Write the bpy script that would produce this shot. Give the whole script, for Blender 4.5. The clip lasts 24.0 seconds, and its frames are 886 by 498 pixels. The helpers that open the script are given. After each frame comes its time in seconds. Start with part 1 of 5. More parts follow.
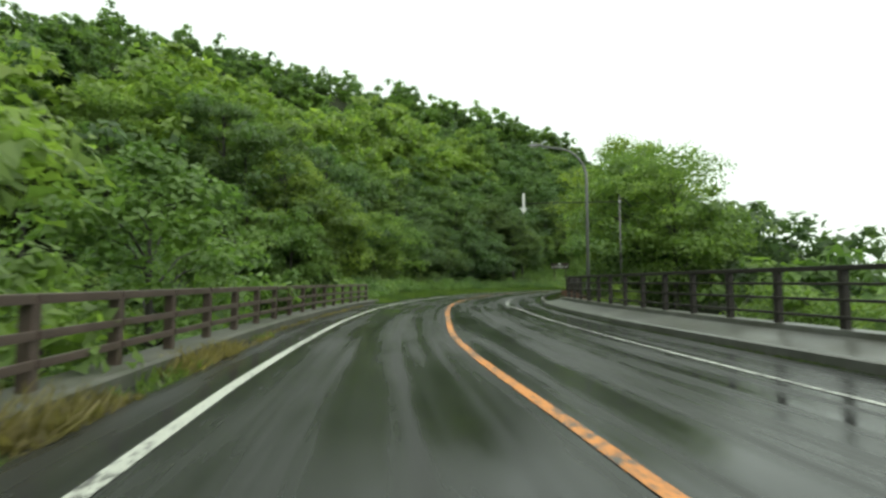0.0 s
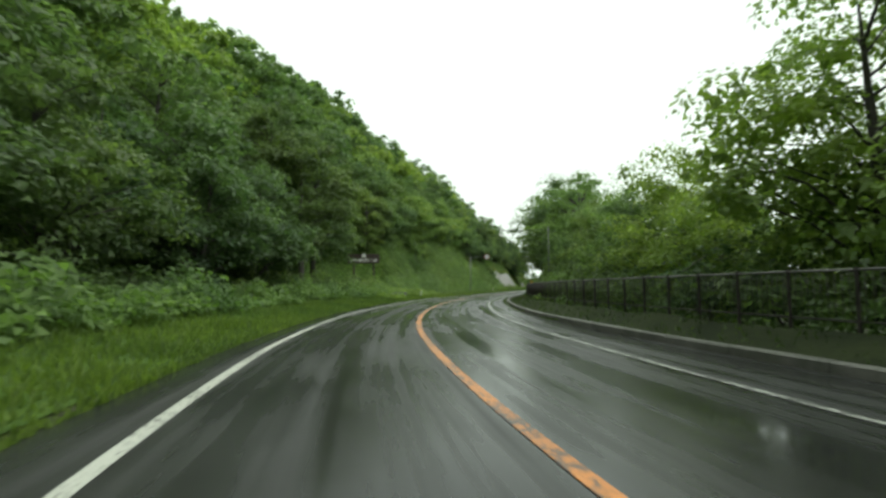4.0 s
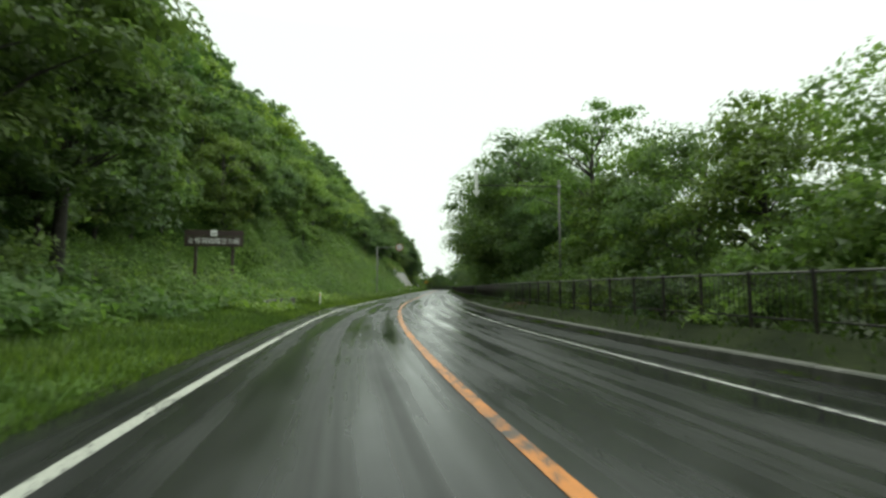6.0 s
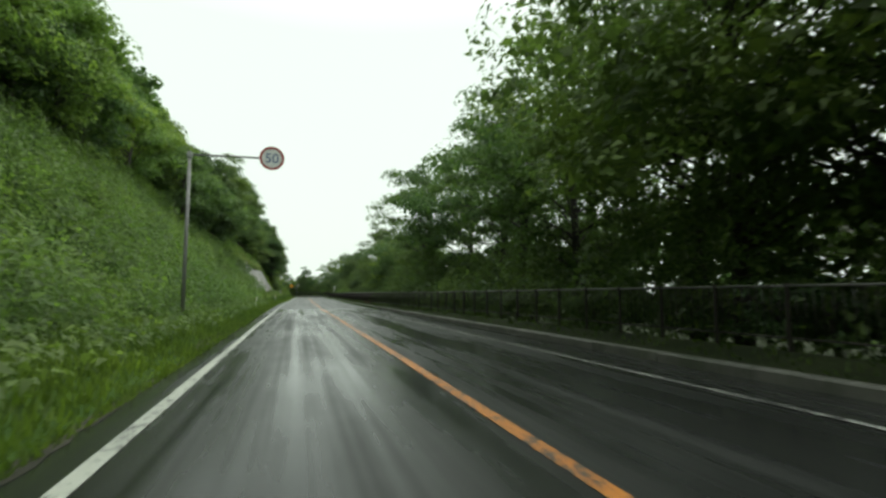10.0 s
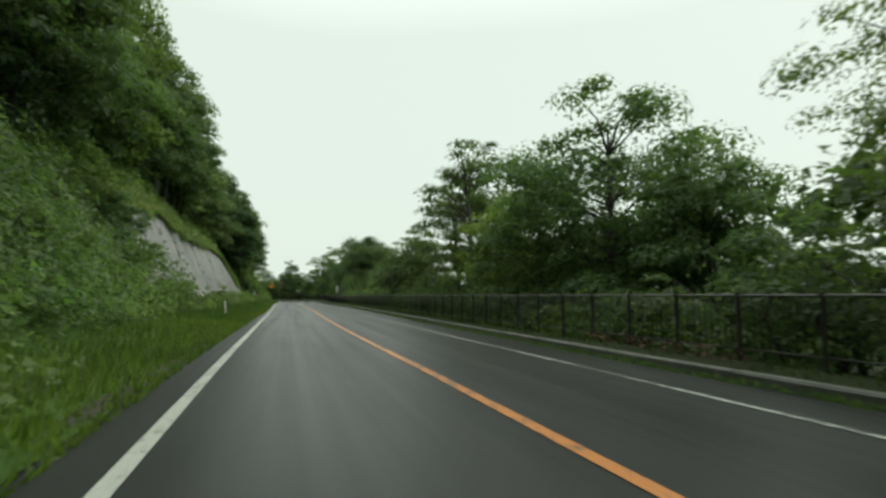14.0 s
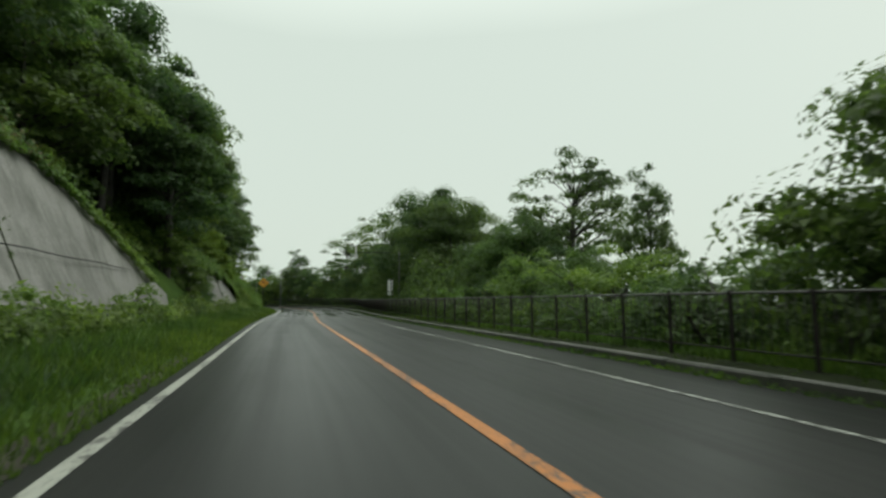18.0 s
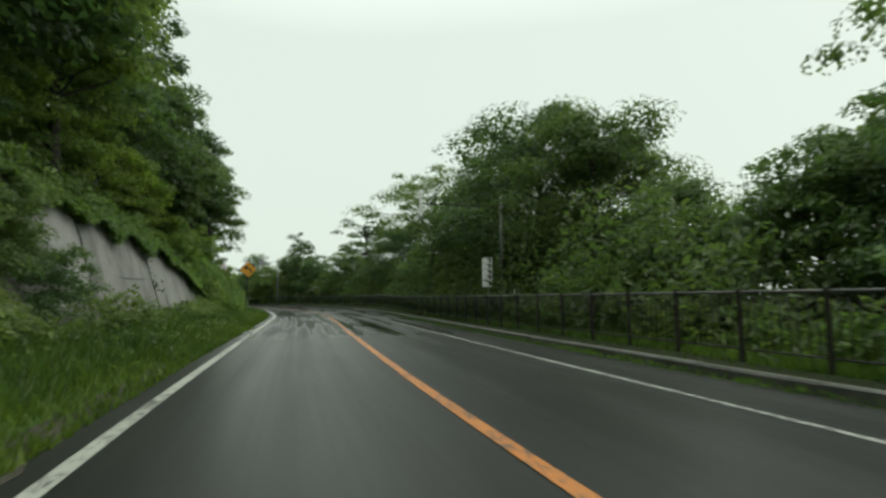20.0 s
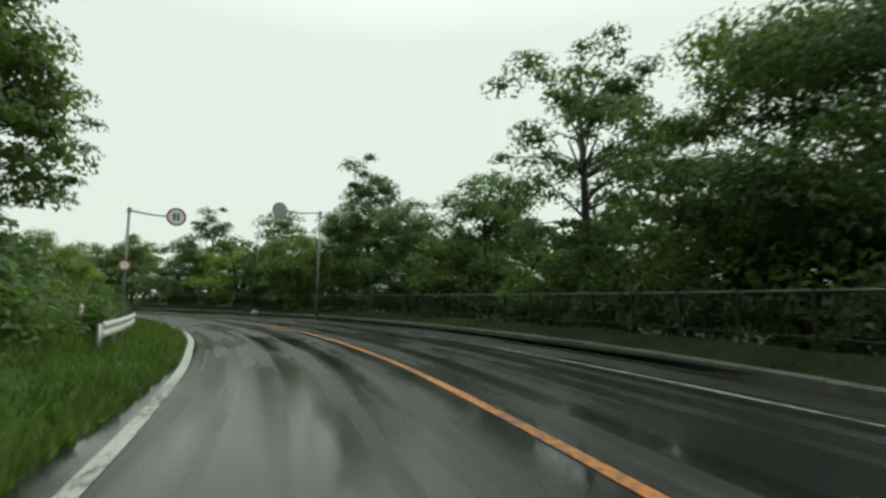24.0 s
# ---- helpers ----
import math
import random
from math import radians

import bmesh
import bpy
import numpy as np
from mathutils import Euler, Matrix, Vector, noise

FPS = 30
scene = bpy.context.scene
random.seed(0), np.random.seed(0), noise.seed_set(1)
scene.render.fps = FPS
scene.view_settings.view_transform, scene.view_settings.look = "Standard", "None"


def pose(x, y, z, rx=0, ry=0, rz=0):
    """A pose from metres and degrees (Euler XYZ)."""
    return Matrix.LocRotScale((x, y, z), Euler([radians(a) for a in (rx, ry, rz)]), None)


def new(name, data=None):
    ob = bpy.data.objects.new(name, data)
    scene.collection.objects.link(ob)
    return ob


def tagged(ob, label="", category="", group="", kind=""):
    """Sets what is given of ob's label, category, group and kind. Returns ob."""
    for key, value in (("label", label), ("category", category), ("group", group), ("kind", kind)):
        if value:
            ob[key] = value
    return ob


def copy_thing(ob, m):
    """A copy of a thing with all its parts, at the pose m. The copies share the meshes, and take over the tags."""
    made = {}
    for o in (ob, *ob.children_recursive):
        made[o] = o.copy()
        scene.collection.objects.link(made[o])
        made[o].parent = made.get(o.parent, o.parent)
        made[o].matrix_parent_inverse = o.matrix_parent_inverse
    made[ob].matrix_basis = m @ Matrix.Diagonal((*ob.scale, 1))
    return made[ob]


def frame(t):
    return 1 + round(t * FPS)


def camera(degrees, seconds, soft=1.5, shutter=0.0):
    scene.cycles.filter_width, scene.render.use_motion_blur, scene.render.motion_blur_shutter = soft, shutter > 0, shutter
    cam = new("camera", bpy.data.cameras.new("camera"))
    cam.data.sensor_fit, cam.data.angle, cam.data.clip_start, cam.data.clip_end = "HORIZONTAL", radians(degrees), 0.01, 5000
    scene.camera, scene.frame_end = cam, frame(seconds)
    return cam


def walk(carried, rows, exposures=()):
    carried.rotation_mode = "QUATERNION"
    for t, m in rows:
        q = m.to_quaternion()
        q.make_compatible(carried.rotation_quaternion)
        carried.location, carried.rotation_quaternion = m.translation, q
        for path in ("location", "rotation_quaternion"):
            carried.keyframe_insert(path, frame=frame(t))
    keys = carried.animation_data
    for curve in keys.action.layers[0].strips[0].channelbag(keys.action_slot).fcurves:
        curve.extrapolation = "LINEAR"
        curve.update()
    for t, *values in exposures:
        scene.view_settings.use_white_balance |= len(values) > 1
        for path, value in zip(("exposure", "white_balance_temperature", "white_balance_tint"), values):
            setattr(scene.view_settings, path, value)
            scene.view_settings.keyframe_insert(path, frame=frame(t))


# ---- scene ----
cam = camera(83.0, 24.0, soft=2.7, shutter=0.2)

# seconds, x, y, z, tilt, roll, heading
PATH = [
    (0.0, 0.00, 0.00, 1.2, 93.80, -0.06, 3.89),
    (0.5, -1.23, 5.53, 1.2, 93.91, 0.09, -0.09),
    (1.0, -2.17, 11.13, 1.2, 94.02, 0.14, -3.88),
    (1.5, -2.80, 16.81, 1.2, 94.12, 0.12, -7.39),
    (2.0, -3.09, 22.53, 1.2, 94.11, 0.03, -11.28),
    (2.5, -3.02, 28.26, 1.2, 94.11, -0.03, -14.75),
    (3.0, -2.58, 33.97, 1.2, 94.16, -0.02, -18.35),
    (3.5, -1.78, 39.64, 1.2, 94.24, 0.03, -22.05),
    (4.0, -0.63, 45.24, 1.2, 94.32, 0.11, -25.78),
    (4.5, 0.86, 50.75, 1.2, 94.38, 0.20, -29.48),
    (5.0, 2.66, 56.16, 1.2, 94.38, 0.25, -33.10),
    (5.5, 4.76, 61.44, 1.2, 94.34, 0.23, -36.38),
    (6.0, 7.14, 66.60, 1.2, 94.35, 0.09, -39.46),
    (6.5, 9.77, 71.62, 1.2, 94.41, -0.11, -42.43),
    (7.0, 12.60, 76.57, 1.2, 94.49, -0.26, -45.43),
    (7.5, 15.59, 81.48, 1.2, 94.63, -0.12, -48.37),
    (8.0, 18.77, 86.35, 1.2, 94.73, 0.11, -51.27),
    (8.5, 22.10, 91.15, 1.2, 94.82, 0.17, -53.34),
    (9.0, 25.56, 95.86, 1.2, 94.96, 0.14, -54.00),
    (9.5, 29.11, 100.47, 1.2, 95.02, -0.02, -54.75),
    (10.0, 32.73, 105.00, 1.2, 95.07, -0.11, -55.52),
    (10.5, 36.34, 109.50, 1.2, 95.11, -0.18, -56.21),
    (11.0, 39.93, 113.98, 1.2, 95.14, -0.23, -56.74),
    (11.5, 43.49, 118.46, 1.2, 95.19, -0.27, -57.03),
    (12.0, 47.05, 122.93, 1.2, 95.28, -0.26, -56.98),
    (12.5, 50.62, 127.40, 1.2, 95.37, -0.24, -56.97),
    (13.0, 54.22, 131.87, 1.2, 95.44, -0.29, -57.01),
    (13.5, 57.86, 136.33, 1.2, 95.46, -0.40, -57.28),
    (14.0, 61.54, 140.78, 1.2, 95.48, -0.46, -57.50),
    (14.5, 65.25, 145.21, 1.2, 95.53, -0.44, -57.66),
    (15.0, 68.99, 149.63, 1.2, 95.58, -0.38, -57.87),
    (15.5, 72.77, 154.05, 1.2, 95.64, -0.26, -57.69),
    (16.0, 76.58, 158.47, 1.2, 95.74, -0.08, -57.50),
    (16.5, 80.43, 162.87, 1.2, 95.81, -0.02, -57.65),
    (17.0, 84.27, 167.26, 1.2, 95.86, -0.01, -57.46),
    (17.5, 88.08, 171.63, 1.2, 95.85, 0.06, -57.01),
    (18.0, 91.82, 176.00, 1.2, 95.82, 0.19, -56.72),
    (18.5, 95.49, 180.40, 1.2, 95.76, 0.27, -56.82),
    (19.0, 99.11, 184.81, 1.2, 95.68, 0.27, -56.88),
    (19.5, 102.71, 189.22, 1.2, 95.60, 0.25, -56.89),
    (20.0, 106.33, 193.62, 1.2, 95.54, 0.21, -56.85),
    (20.5, 109.98, 198.01, 1.2, 95.52, 0.15, -56.74),
    (21.0, 113.68, 202.36, 1.2, 95.55, 0.01, -56.58),
    (21.5, 117.42, 206.68, 1.2, 95.63, -0.23, -56.46),
    (22.0, 121.16, 210.98, 1.2, 95.70, -0.30, -56.17),
    (22.5, 124.86, 215.27, 1.2, 95.72, -0.33, -55.81),
    (23.0, 128.46, 219.60, 1.2, 95.78, -0.33, -55.12),
    (23.5, 131.87, 224.00, 1.2, 95.84, -0.48, -53.35),
    (24.0, 135.08, 228.48, 1.2, 95.87, -0.73, -51.40),
]
CENTRE = [
    (10.23, -23.03), (6.06, -13.95), (2.92, -4.46), (0.64, 5.27),
    (-0.90, 15.15), (-1.41, 25.13), (-0.79, 35.11), (0.96, 44.95),
    (3.77, 54.54), (7.53, 63.80), (12.14, 72.67), (17.28, 81.24),
    (22.89, 89.53), (28.93, 97.49), (35.22, 105.26), (41.55, 113.01),
    (47.85, 120.77), (54.18, 128.52), (60.48, 136.28), (66.84, 143.99),
    (73.27, 151.65), (79.77, 159.25), (86.32, 166.81), (92.80, 174.43),
    (99.19, 182.12), (105.51, 189.87), (111.89, 197.57), (118.46, 205.11),
    (125.07, 212.61), (131.46, 220.30), (137.37, 228.37), (142.65, 236.85),
    (146.69, 245.98), (149.01, 255.70), (149.51, 265.67), (148.17, 275.56),
    (145.04, 285.04), (140.23, 293.79), (133.90, 301.51),
]

walk(cam, [(t, pose(*p)) for t, *p in PATH],
     exposures=[(0.0, 0.52), (2.0, 0.66), (5.0, 0.37), (7.0, 0.38), (9.0, 0.32), (12.0, 0.19), (14.0, 0.02), (17.0, -0.20), (18.5, -0.20), (21.0, 0.08), (24.0, 0.0)])

# ---- sky and sun: rain, full cloud cover ----
world = bpy.data.worlds.new("world")
scene.world = world
world.use_nodes = True
wt = world.node_tree
for n_ in list(wt.nodes):
    wt.nodes.remove(n_)
w_out = wt.nodes.new("ShaderNodeOutputWorld")
w_bg = wt.nodes.new("ShaderNodeBackground")
w_sky = wt.nodes.new("ShaderNodeTexSky")
w_sky.sky_type = "NISHITA"
w_sky.sun_disc = False
w_sky.sun_elevation = radians(50)
w_sky.sun_rotation = radians(130)
w_sky.dust_density = 6.0
w_sky.air_density = 1.5
w_scale = wt.nodes.new("ShaderNodeMixRGB")
w_scale.blend_type = "MULTIPLY"
w_scale.inputs[0].default_value = 1.0
w_scale.inputs[2].default_value = (0.10, 0.10, 0.10, 1)
w_mix = wt.nodes.new("ShaderNodeMixRGB")
w_mix.inputs[0].default_value = 0.9
w_ramp = wt.nodes.new("ShaderNodeValToRGB")
w_co = wt.nodes.new("ShaderNodeTexCoord")
w_sep = wt.nodes.new("ShaderNodeSeparateXYZ")
w_noise = wt.nodes.new("ShaderNodeTexNoise")
w_noise.inputs["Scale"].default_value = 1.6
w_noise.inputs["Detail"].default_value = 3.0
w_add = wt.nodes.new("ShaderNodeMath")
w_add.operation = "MULTIPLY_ADD"
w_add.inputs[1].default_value = 0.06
wt.links.new(w_co.outputs["Generated"], w_sep.inputs[0])
wt.links.new(w_co.outputs["Generated"], w_noise.inputs["Vector"])
wt.links.new(w_noise.outputs["Fac"], w_add.inputs[0])
wt.links.new(w_sep.outputs["Z"], w_add.inputs[2])
wt.links.new(w_add.outputs[0], w_ramp.inputs[0])
w_ramp.color_ramp.elements[0].position = 0.50
w_ramp.color_ramp.elements[0].color = (0.83, 0.945, 0.84, 1)
w_ramp.color_ramp.elements[1].position = 1.0
w_ramp.color_ramp.elements[1].color = (2.05, 2.22, 2.0, 1)
wt.links.new(w_sky.outputs[0], w_scale.inputs[1])
wt.links.new(w_scale.outputs[0], w_mix.inputs[1])
wt.links.new(w_ramp.outputs[0], w_mix.inputs[2])
wt.links.new(w_mix.outputs[0], w_bg.inputs[0])
w_bg.inputs[1].default_value = 1.0
wt.links.new(w_bg.outputs[0], w_out.inputs[0])

sun = new("sun", bpy.data.lights.new("sun", "SUN"))
sun.data.energy = 0.9
sun.data.angle = radians(40)
sun.data.color = (1.0, 0.98, 0.93)
sun.matrix_basis = pose(0, 0, 60, 40, 0, 50)


# ---- materials ----
def nodes_of(name):
    m = bpy.data.materials.new(name)
    m.use_nodes = True
    t = m.node_tree
    return m, t, t.nodes["Principled BSDF"]


def add_noise(t, scale, detail=4.0, rough=0.6, coord="Object", stretch=None):
    tc = t.nodes.new("ShaderNodeTexCoord")
    n = t.nodes.new("ShaderNodeTexNoise")
    n.inputs["Scale"].default_value = scale
    n.inputs["Detail"].default_value = detail
    n.inputs["Roughness"].default_value = rough
    src = tc.outputs[coord]
    if stretch:
        mp = t.nodes.new("ShaderNodeMapping")
        mp.inputs["Scale"].default_value = stretch
        t.links.new(src, mp.inputs[0])
        src = mp.outputs[0]
    t.links.new(src, n.inputs["Vector"])
    return n


def ramp(t, src, stops):
    r = t.nodes.new("ShaderNodeValToRGB")
    e = r.color_ramp.elements
    while len(e) < len(stops):
        e.new(0.5)
    for k, (p, c) in enumerate(stops):
        e[k].position = p
        e[k].color = (*c, 1) if len(c) == 3 else c
    t.links.new(src, r.inputs[0])
    return r


def mix(t, kind, a, b, fac=1.0):
    m = t.nodes.new("ShaderNodeMixRGB")
    m.blend_type = kind
    for k, v in ((0, fac), (1, a), (2, b)):
        if isinstance(v, (int, float)):
            m.inputs[k].default_value = v
        elif isinstance(v, tuple):
            m.inputs[k].default_value = (*v, 1)
        else:
            t.links.new(v, m.inputs[k])
    return m.outputs[0]


def bump(t, b, height, strength=0.3, distance=0.02):
    n = t.nodes.new("ShaderNodeBump")
    n.inputs["Strength"].default_value = strength
    n.inputs["Distance"].default_value = distance
    t.links.new(height, n.inputs["Height"])
    t.links.new(n.outputs[0], b.inputs["Normal"])


def surface(name, c1, c2, scale=3.0, fine=30.0, rough=0.7, metal=0.0, bumpy=0.3, stains=None, gloss=0.5):
    """A plain two-tone surface: large blotches, fine grain, relief."""
    m, t, b = nodes_of(name)
    n1, n2 = add_noise(t, scale), add_noise(t, fine, 6.0)
    r1 = ramp(t, n1.outputs["Fac"], [(0.3, c1), (0.7, c2)])
    r2 = ramp(t, n2.outputs["Fac"], [(0.3, (0.7, 0.7, 0.7)), (0.7, (1.15, 1.15, 1.15))])
    col = mix(t, "MULTIPLY", r1.outputs[0], r2.outputs[0])
    if stains:
        n3 = add_noise(t, 1.0, 5.0, 0.7, "Object", (1.2, 1.2, 0.15))
        r3 = ramp(t, n3.outputs["Fac"], [(0.45, (0, 0, 0)), (0.7, (1, 1, 1))])
        col = mix(t, "MIX", col, stains, r3.outputs[0])
    t.links.new(col, b.inputs["Base Color"])
    b.inputs["Roughness"].default_value = rough
    b.inputs["Metallic"].default_value = metal
    b.inputs["Specular IOR Level"].default_value = gloss
    bump(t, b, n2.outputs["Fac"], bumpy, 0.01)
    return m


def leaf_material(name, dark, light, yellow=0.0):
    """Leaves: per-leaf and per-plant tone, some light through the blade, wet gloss."""
    m, t, b = nodes_of(name)
    geo = t.nodes.new("ShaderNodeNewGeometry")
    info = t.nodes.new("ShaderNodeObjectInfo")
    r1 = ramp(t, geo.outputs["Random Per Island"], [(0.0, dark), (0.8, light), (1.0, tuple(min(1, c * 1.22) for c in light))])
    n, nb = add_noise(t, 0.55, 2.0), add_noise(t, 0.13, 2.0)
    r2 = ramp(t, n.outputs["Fac"], [(0.3, (0.80, 0.83, 0.82)), (0.7, (1.16, 1.13, 1.0))])
    col = mix(t, "MULTIPLY", r1.outputs[0], r2.outputs[0])
    rb = ramp(t, nb.outputs["Fac"], [(0.35, (0.76, 0.82, 0.86)), (0.65, (1.2, 1.15, 0.98))])
    col = mix(t, "MULTIPLY", col, rb.outputs[0])
    r3 = ramp(t, info.outputs["Random"], [(0.0, (0.78, 0.86, 0.9)), (0.5, (1, 1, 1)), (1.0, (1.22, 1.11, 0.84))])
    col = mix(t, "MULTIPLY", col, r3.outputs[0])
    t.links.new(col, b.inputs["Base Color"])
    b.inputs["Roughness"].default_value = 0.5
    b.inputs["Specular IOR Level"].default_value = 0.35
    tr = t.nodes.new("ShaderNodeBsdfTranslucent")
    t.links.new(mix(t, "MULTIPLY", col, (1.22, 1.32, 0.75)), tr.inputs[0])
    ms = t.nodes.new("ShaderNodeMixShader")
    ms.inputs[0].default_value = 0.54
    out = t.nodes["Material Output"]
    t.links.new(b.outputs[0], ms.inputs[1])
    t.links.new(tr.outputs[0], ms.inputs[2])
    t.links.new(ms.outputs[0], out.inputs[0])
    return m


def wet_asphalt():
    m, t, b = nodes_of("wet_asphalt")
    uv = t.nodes.new("ShaderNodeUVMap")
    uv.uv_map = "road"

    def along(scale, sx, sy, detail=3.0):
        mp = t.nodes.new("ShaderNodeMapping")
        mp.inputs["Scale"].default_value = (sx, sy, 1)
        t.links.new(uv.outputs[0], mp.inputs[0])
        n = t.nodes.new("ShaderNodeTexNoise")
        n.inputs["Scale"].default_value = scale
        n.inputs["Detail"].default_value = detail
        n.inputs["Roughness"].default_value = 0.6
        t.links.new(mp.outputs[0], n.inputs["Vector"])
        return n.outputs["Fac"]
    streak = along(1.0, 0.035, 1.9)          # wheel tracks and water films drawn out along the lane
    patch = along(1.0, 0.16, 0.5, 4.0)       # wet and dry patches
    grain = along(70.0, 1, 1, 3.0)
    r1 = ramp(t, patch, [(0.3, (0.014, 0.0150, 0.0143)), (0.7, (0.027, 0.0287, 0.0273))])
    r2 = ramp(t, grain, [(0.3, (0.75, 0.75, 0.75)), (0.75, (1.3, 1.3, 1.3))])
    t.links.new(mix(t, "MULTIPLY", r1.outputs[0], r2.outputs[0]), b.inputs["Base Color"])
    both = mix(t, "MIX", streak, patch, 0.4)
    r3 = ramp(t, both, [(0.37, (0.07, 0.07, 0.07)), (0.50, (0.25, 0.25, 0.25)), (0.63, (0.55, 0.55, 0.55))])
    sep = t.nodes.new("ShaderNodeSeparateXYZ")
    t.links.new(uv.outputs[0], sep.inputs[0])
    mr = t.nodes.new("ShaderNodeMath")
    mr.operation = "DIVIDE"
    mr.inputs[1].default_value = 400.0
    t.links.new(sep.outputs[0], mr.inputs[0])
    newer = ramp(t, mr.outputs[0], [(0.4450, (0, 0, 0)), (0.4458, (1, 1, 1)), (0.6720, (1, 1, 1)), (0.6726, (0, 0, 0))])
    rough = mix(t, "MIX", r3.outputs[0], (0.42, 0.42, 0.42), mix(t, "MULTIPLY", newer.outputs[0], (0.75, 0.75, 0.75)))
    t.links.new(rough, b.inputs["Roughness"])
    b.inputs["IOR"].default_value = 1.36
    wetter = ramp(t, mr.outputs[0], [(0.4450, (0.5, 0.5, 0.5)), (0.4458, (0.38, 0.38, 0.38)), (0.650, (0.38, 0.38, 0.38)), (0.690, (0.85, 0.85, 0.85))])
    t.links.new(wetter.outputs[0], b.inputs["Specular IOR Level"])
    h = mix(t, "MULTIPLY", grain, r3.outputs[0])
    bump(t, b, h, 0.22, 0.006)
    return m


def road_paint(name, colour, worn=0.44):
    """Old paint: chips of two sizes, a thin soiled film, worn through to the asphalt."""
    m, t, b = nodes_of(name)
    n1, n2, n3 = add_noise(t, 7.0, 6.0, 0.8), add_noise(t, 0.5, 2.0), add_noise(t, 26.0, 4.0, 0.7)
    both = mix(t, "MIX", n1.outputs["Fac"], n2.outputs["Fac"], 0.3)
    both = mix(t, "MIX", both, n3.outputs["Fac"], 0.25)
    r = ramp(t, both, [(worn - 0.014, (0, 0, 0)), (worn + 0.014, (1, 1, 1))])
    dirt = ramp(t, n3.outputs["Fac"], [(0.3, (0.72, 0.73, 0.72)), (0.7, (1.05, 1.05, 1.03))])
    col = mix(t, "MULTIPLY", colour, dirt.outputs[0])
    t.links.new(mix(t, "MIX", (0.05, 0.05, 0.048), col, r.outputs[0]), b.inputs["Base Color"])
    b.inputs["Roughness"].default_value = 0.42
    bump(t, b, r.outputs[0], 0.5, 0.004)
    return m


def plain(name, colour, rough=0.5, metal=0.0):
    m, t, b = nodes_of(name)
    n = add_noise(t, 8.0, 5.0)
    r = ramp(t, n.outputs["Fac"], [(0.3, tuple(c * 0.78 for c in colour)), (0.7, tuple(min(1, c * 1.1) for c in colour))])
    t.links.new(r.outputs[0], b.inputs["Base Color"])
    b.inputs["Roughness"].default_value = rough
    b.inputs["Metallic"].default_value = metal
    return m


ASPHALT = wet_asphalt()
PAINT_WHITE = road_paint("worn_white_paint", (0.42, 0.435, 0.39), 0.463)
PAINT_THIN = road_paint("worn_thin_white_paint", (0.38, 0.395, 0.365), 0.495)
PAINT_ORANGE = road_paint("worn_orange_paint", (0.50, 0.19, 0.04), 0.482)
PAINT_ORANGE_FRESH = road_paint("fresher_orange_paint", (0.50, 0.185, 0.038), 0.466)
KERB = surface("mossy_kerb_concrete", (0.050, 0.052, 0.044), (0.115, 0.115, 0.10), 1.6, 20.0, 0.6, bumpy=0.6, stains=(0.035, 0.042, 0.026))
WALL = surface("wall_concrete", (0.19, 0.19, 0.177), (0.29, 0.29, 0.27), 0.35, 14.0, 0.65, bumpy=0.35, stains=(0.095, 0.098, 0.084))
PAVING = surface("wet_pavement", (0.055, 0.058, 0.052), (0.11, 0.113, 0.102), 0.8, 40.0, 0.34, bumpy=0.25, stains=(0.04, 0.04, 0.03))
MOSSY = surface("mossy_concrete", (0.040, 0.044, 0.032), (0.095, 0.095, 0.078), 1.4, 18.0, 0.7, bumpy=0.5, stains=(0.03, 0.04, 0.018))
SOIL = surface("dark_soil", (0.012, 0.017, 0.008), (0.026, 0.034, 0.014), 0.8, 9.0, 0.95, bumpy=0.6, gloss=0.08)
DIRT = surface("washed_out_soil", (0.028, 0.029, 0.020), (0.060, 0.057, 0.042), 1.6, 26.0, 0.85, bumpy=0.7, gloss=0.2)
TURF = surface("turf", (0.030, 0.062, 0.014), (0.060, 0.105, 0.022), 0.7, 12.0, 0.95, bumpy=0.7, gloss=0.08)
BROWN = surface("brown_painted_steel", (0.050, 0.036, 0.030), (0.085, 0.062, 0.052), 2.0, 40.0, 0.42, bumpy=0.15)
DARK_BROWN = surface("dark_brown_steel", (0.018, 0.016, 0.014), (0.032, 0.028, 0.024), 2.0, 40.0, 0.5, bumpy=0.15, gloss=0.3)
RAIL = surface("weathered_rail", (0.06, 0.06, 0.055), (0.12, 0.12, 0.11), 1.0, 40.0, 0.5, bumpy=0.15)
STEEL = plain("galvanised_steel", (0.30, 0.31, 0.30), 0.45, 0.7)
GREYPAINT = plain("grey_paint", (0.17, 0.175, 0.17), 0.45)
WHITE = plain("white_sheet", (0.62, 0.64, 0.60), 0.45)
SIGN_WHITE = plain("sign_white", (0.68, 0.70, 0.68), 0.4)
SIGN_RED = plain("sign_red", (0.33, 0.06, 0.05), 0.4)
SIGN_BLUE = plain("sign_blue", (0.07, 0.12, 0.25), 0.4)
SIGN_YELLOW = plain("sign_yellow", (0.75, 0.34, 0.02), 0.4)
SIGN_BACK = plain("sign_back_grey", (0.24, 0.25, 0.24), 0.45, 0.3)
BLACK = plain("black_print", (0.02, 0.02, 0.02), 0.5)
BOARD = surface("dark_brown_board", (0.030, 0.020, 0.017), (0.050, 0.034, 0.028), 1.5, 20.0, 0.5, bumpy=0.2)
RUST = surface("fallen_leaves", (0.060, 0.026, 0.014), (0.13, 0.058, 0.026), 4.0, 30.0, 0.7)
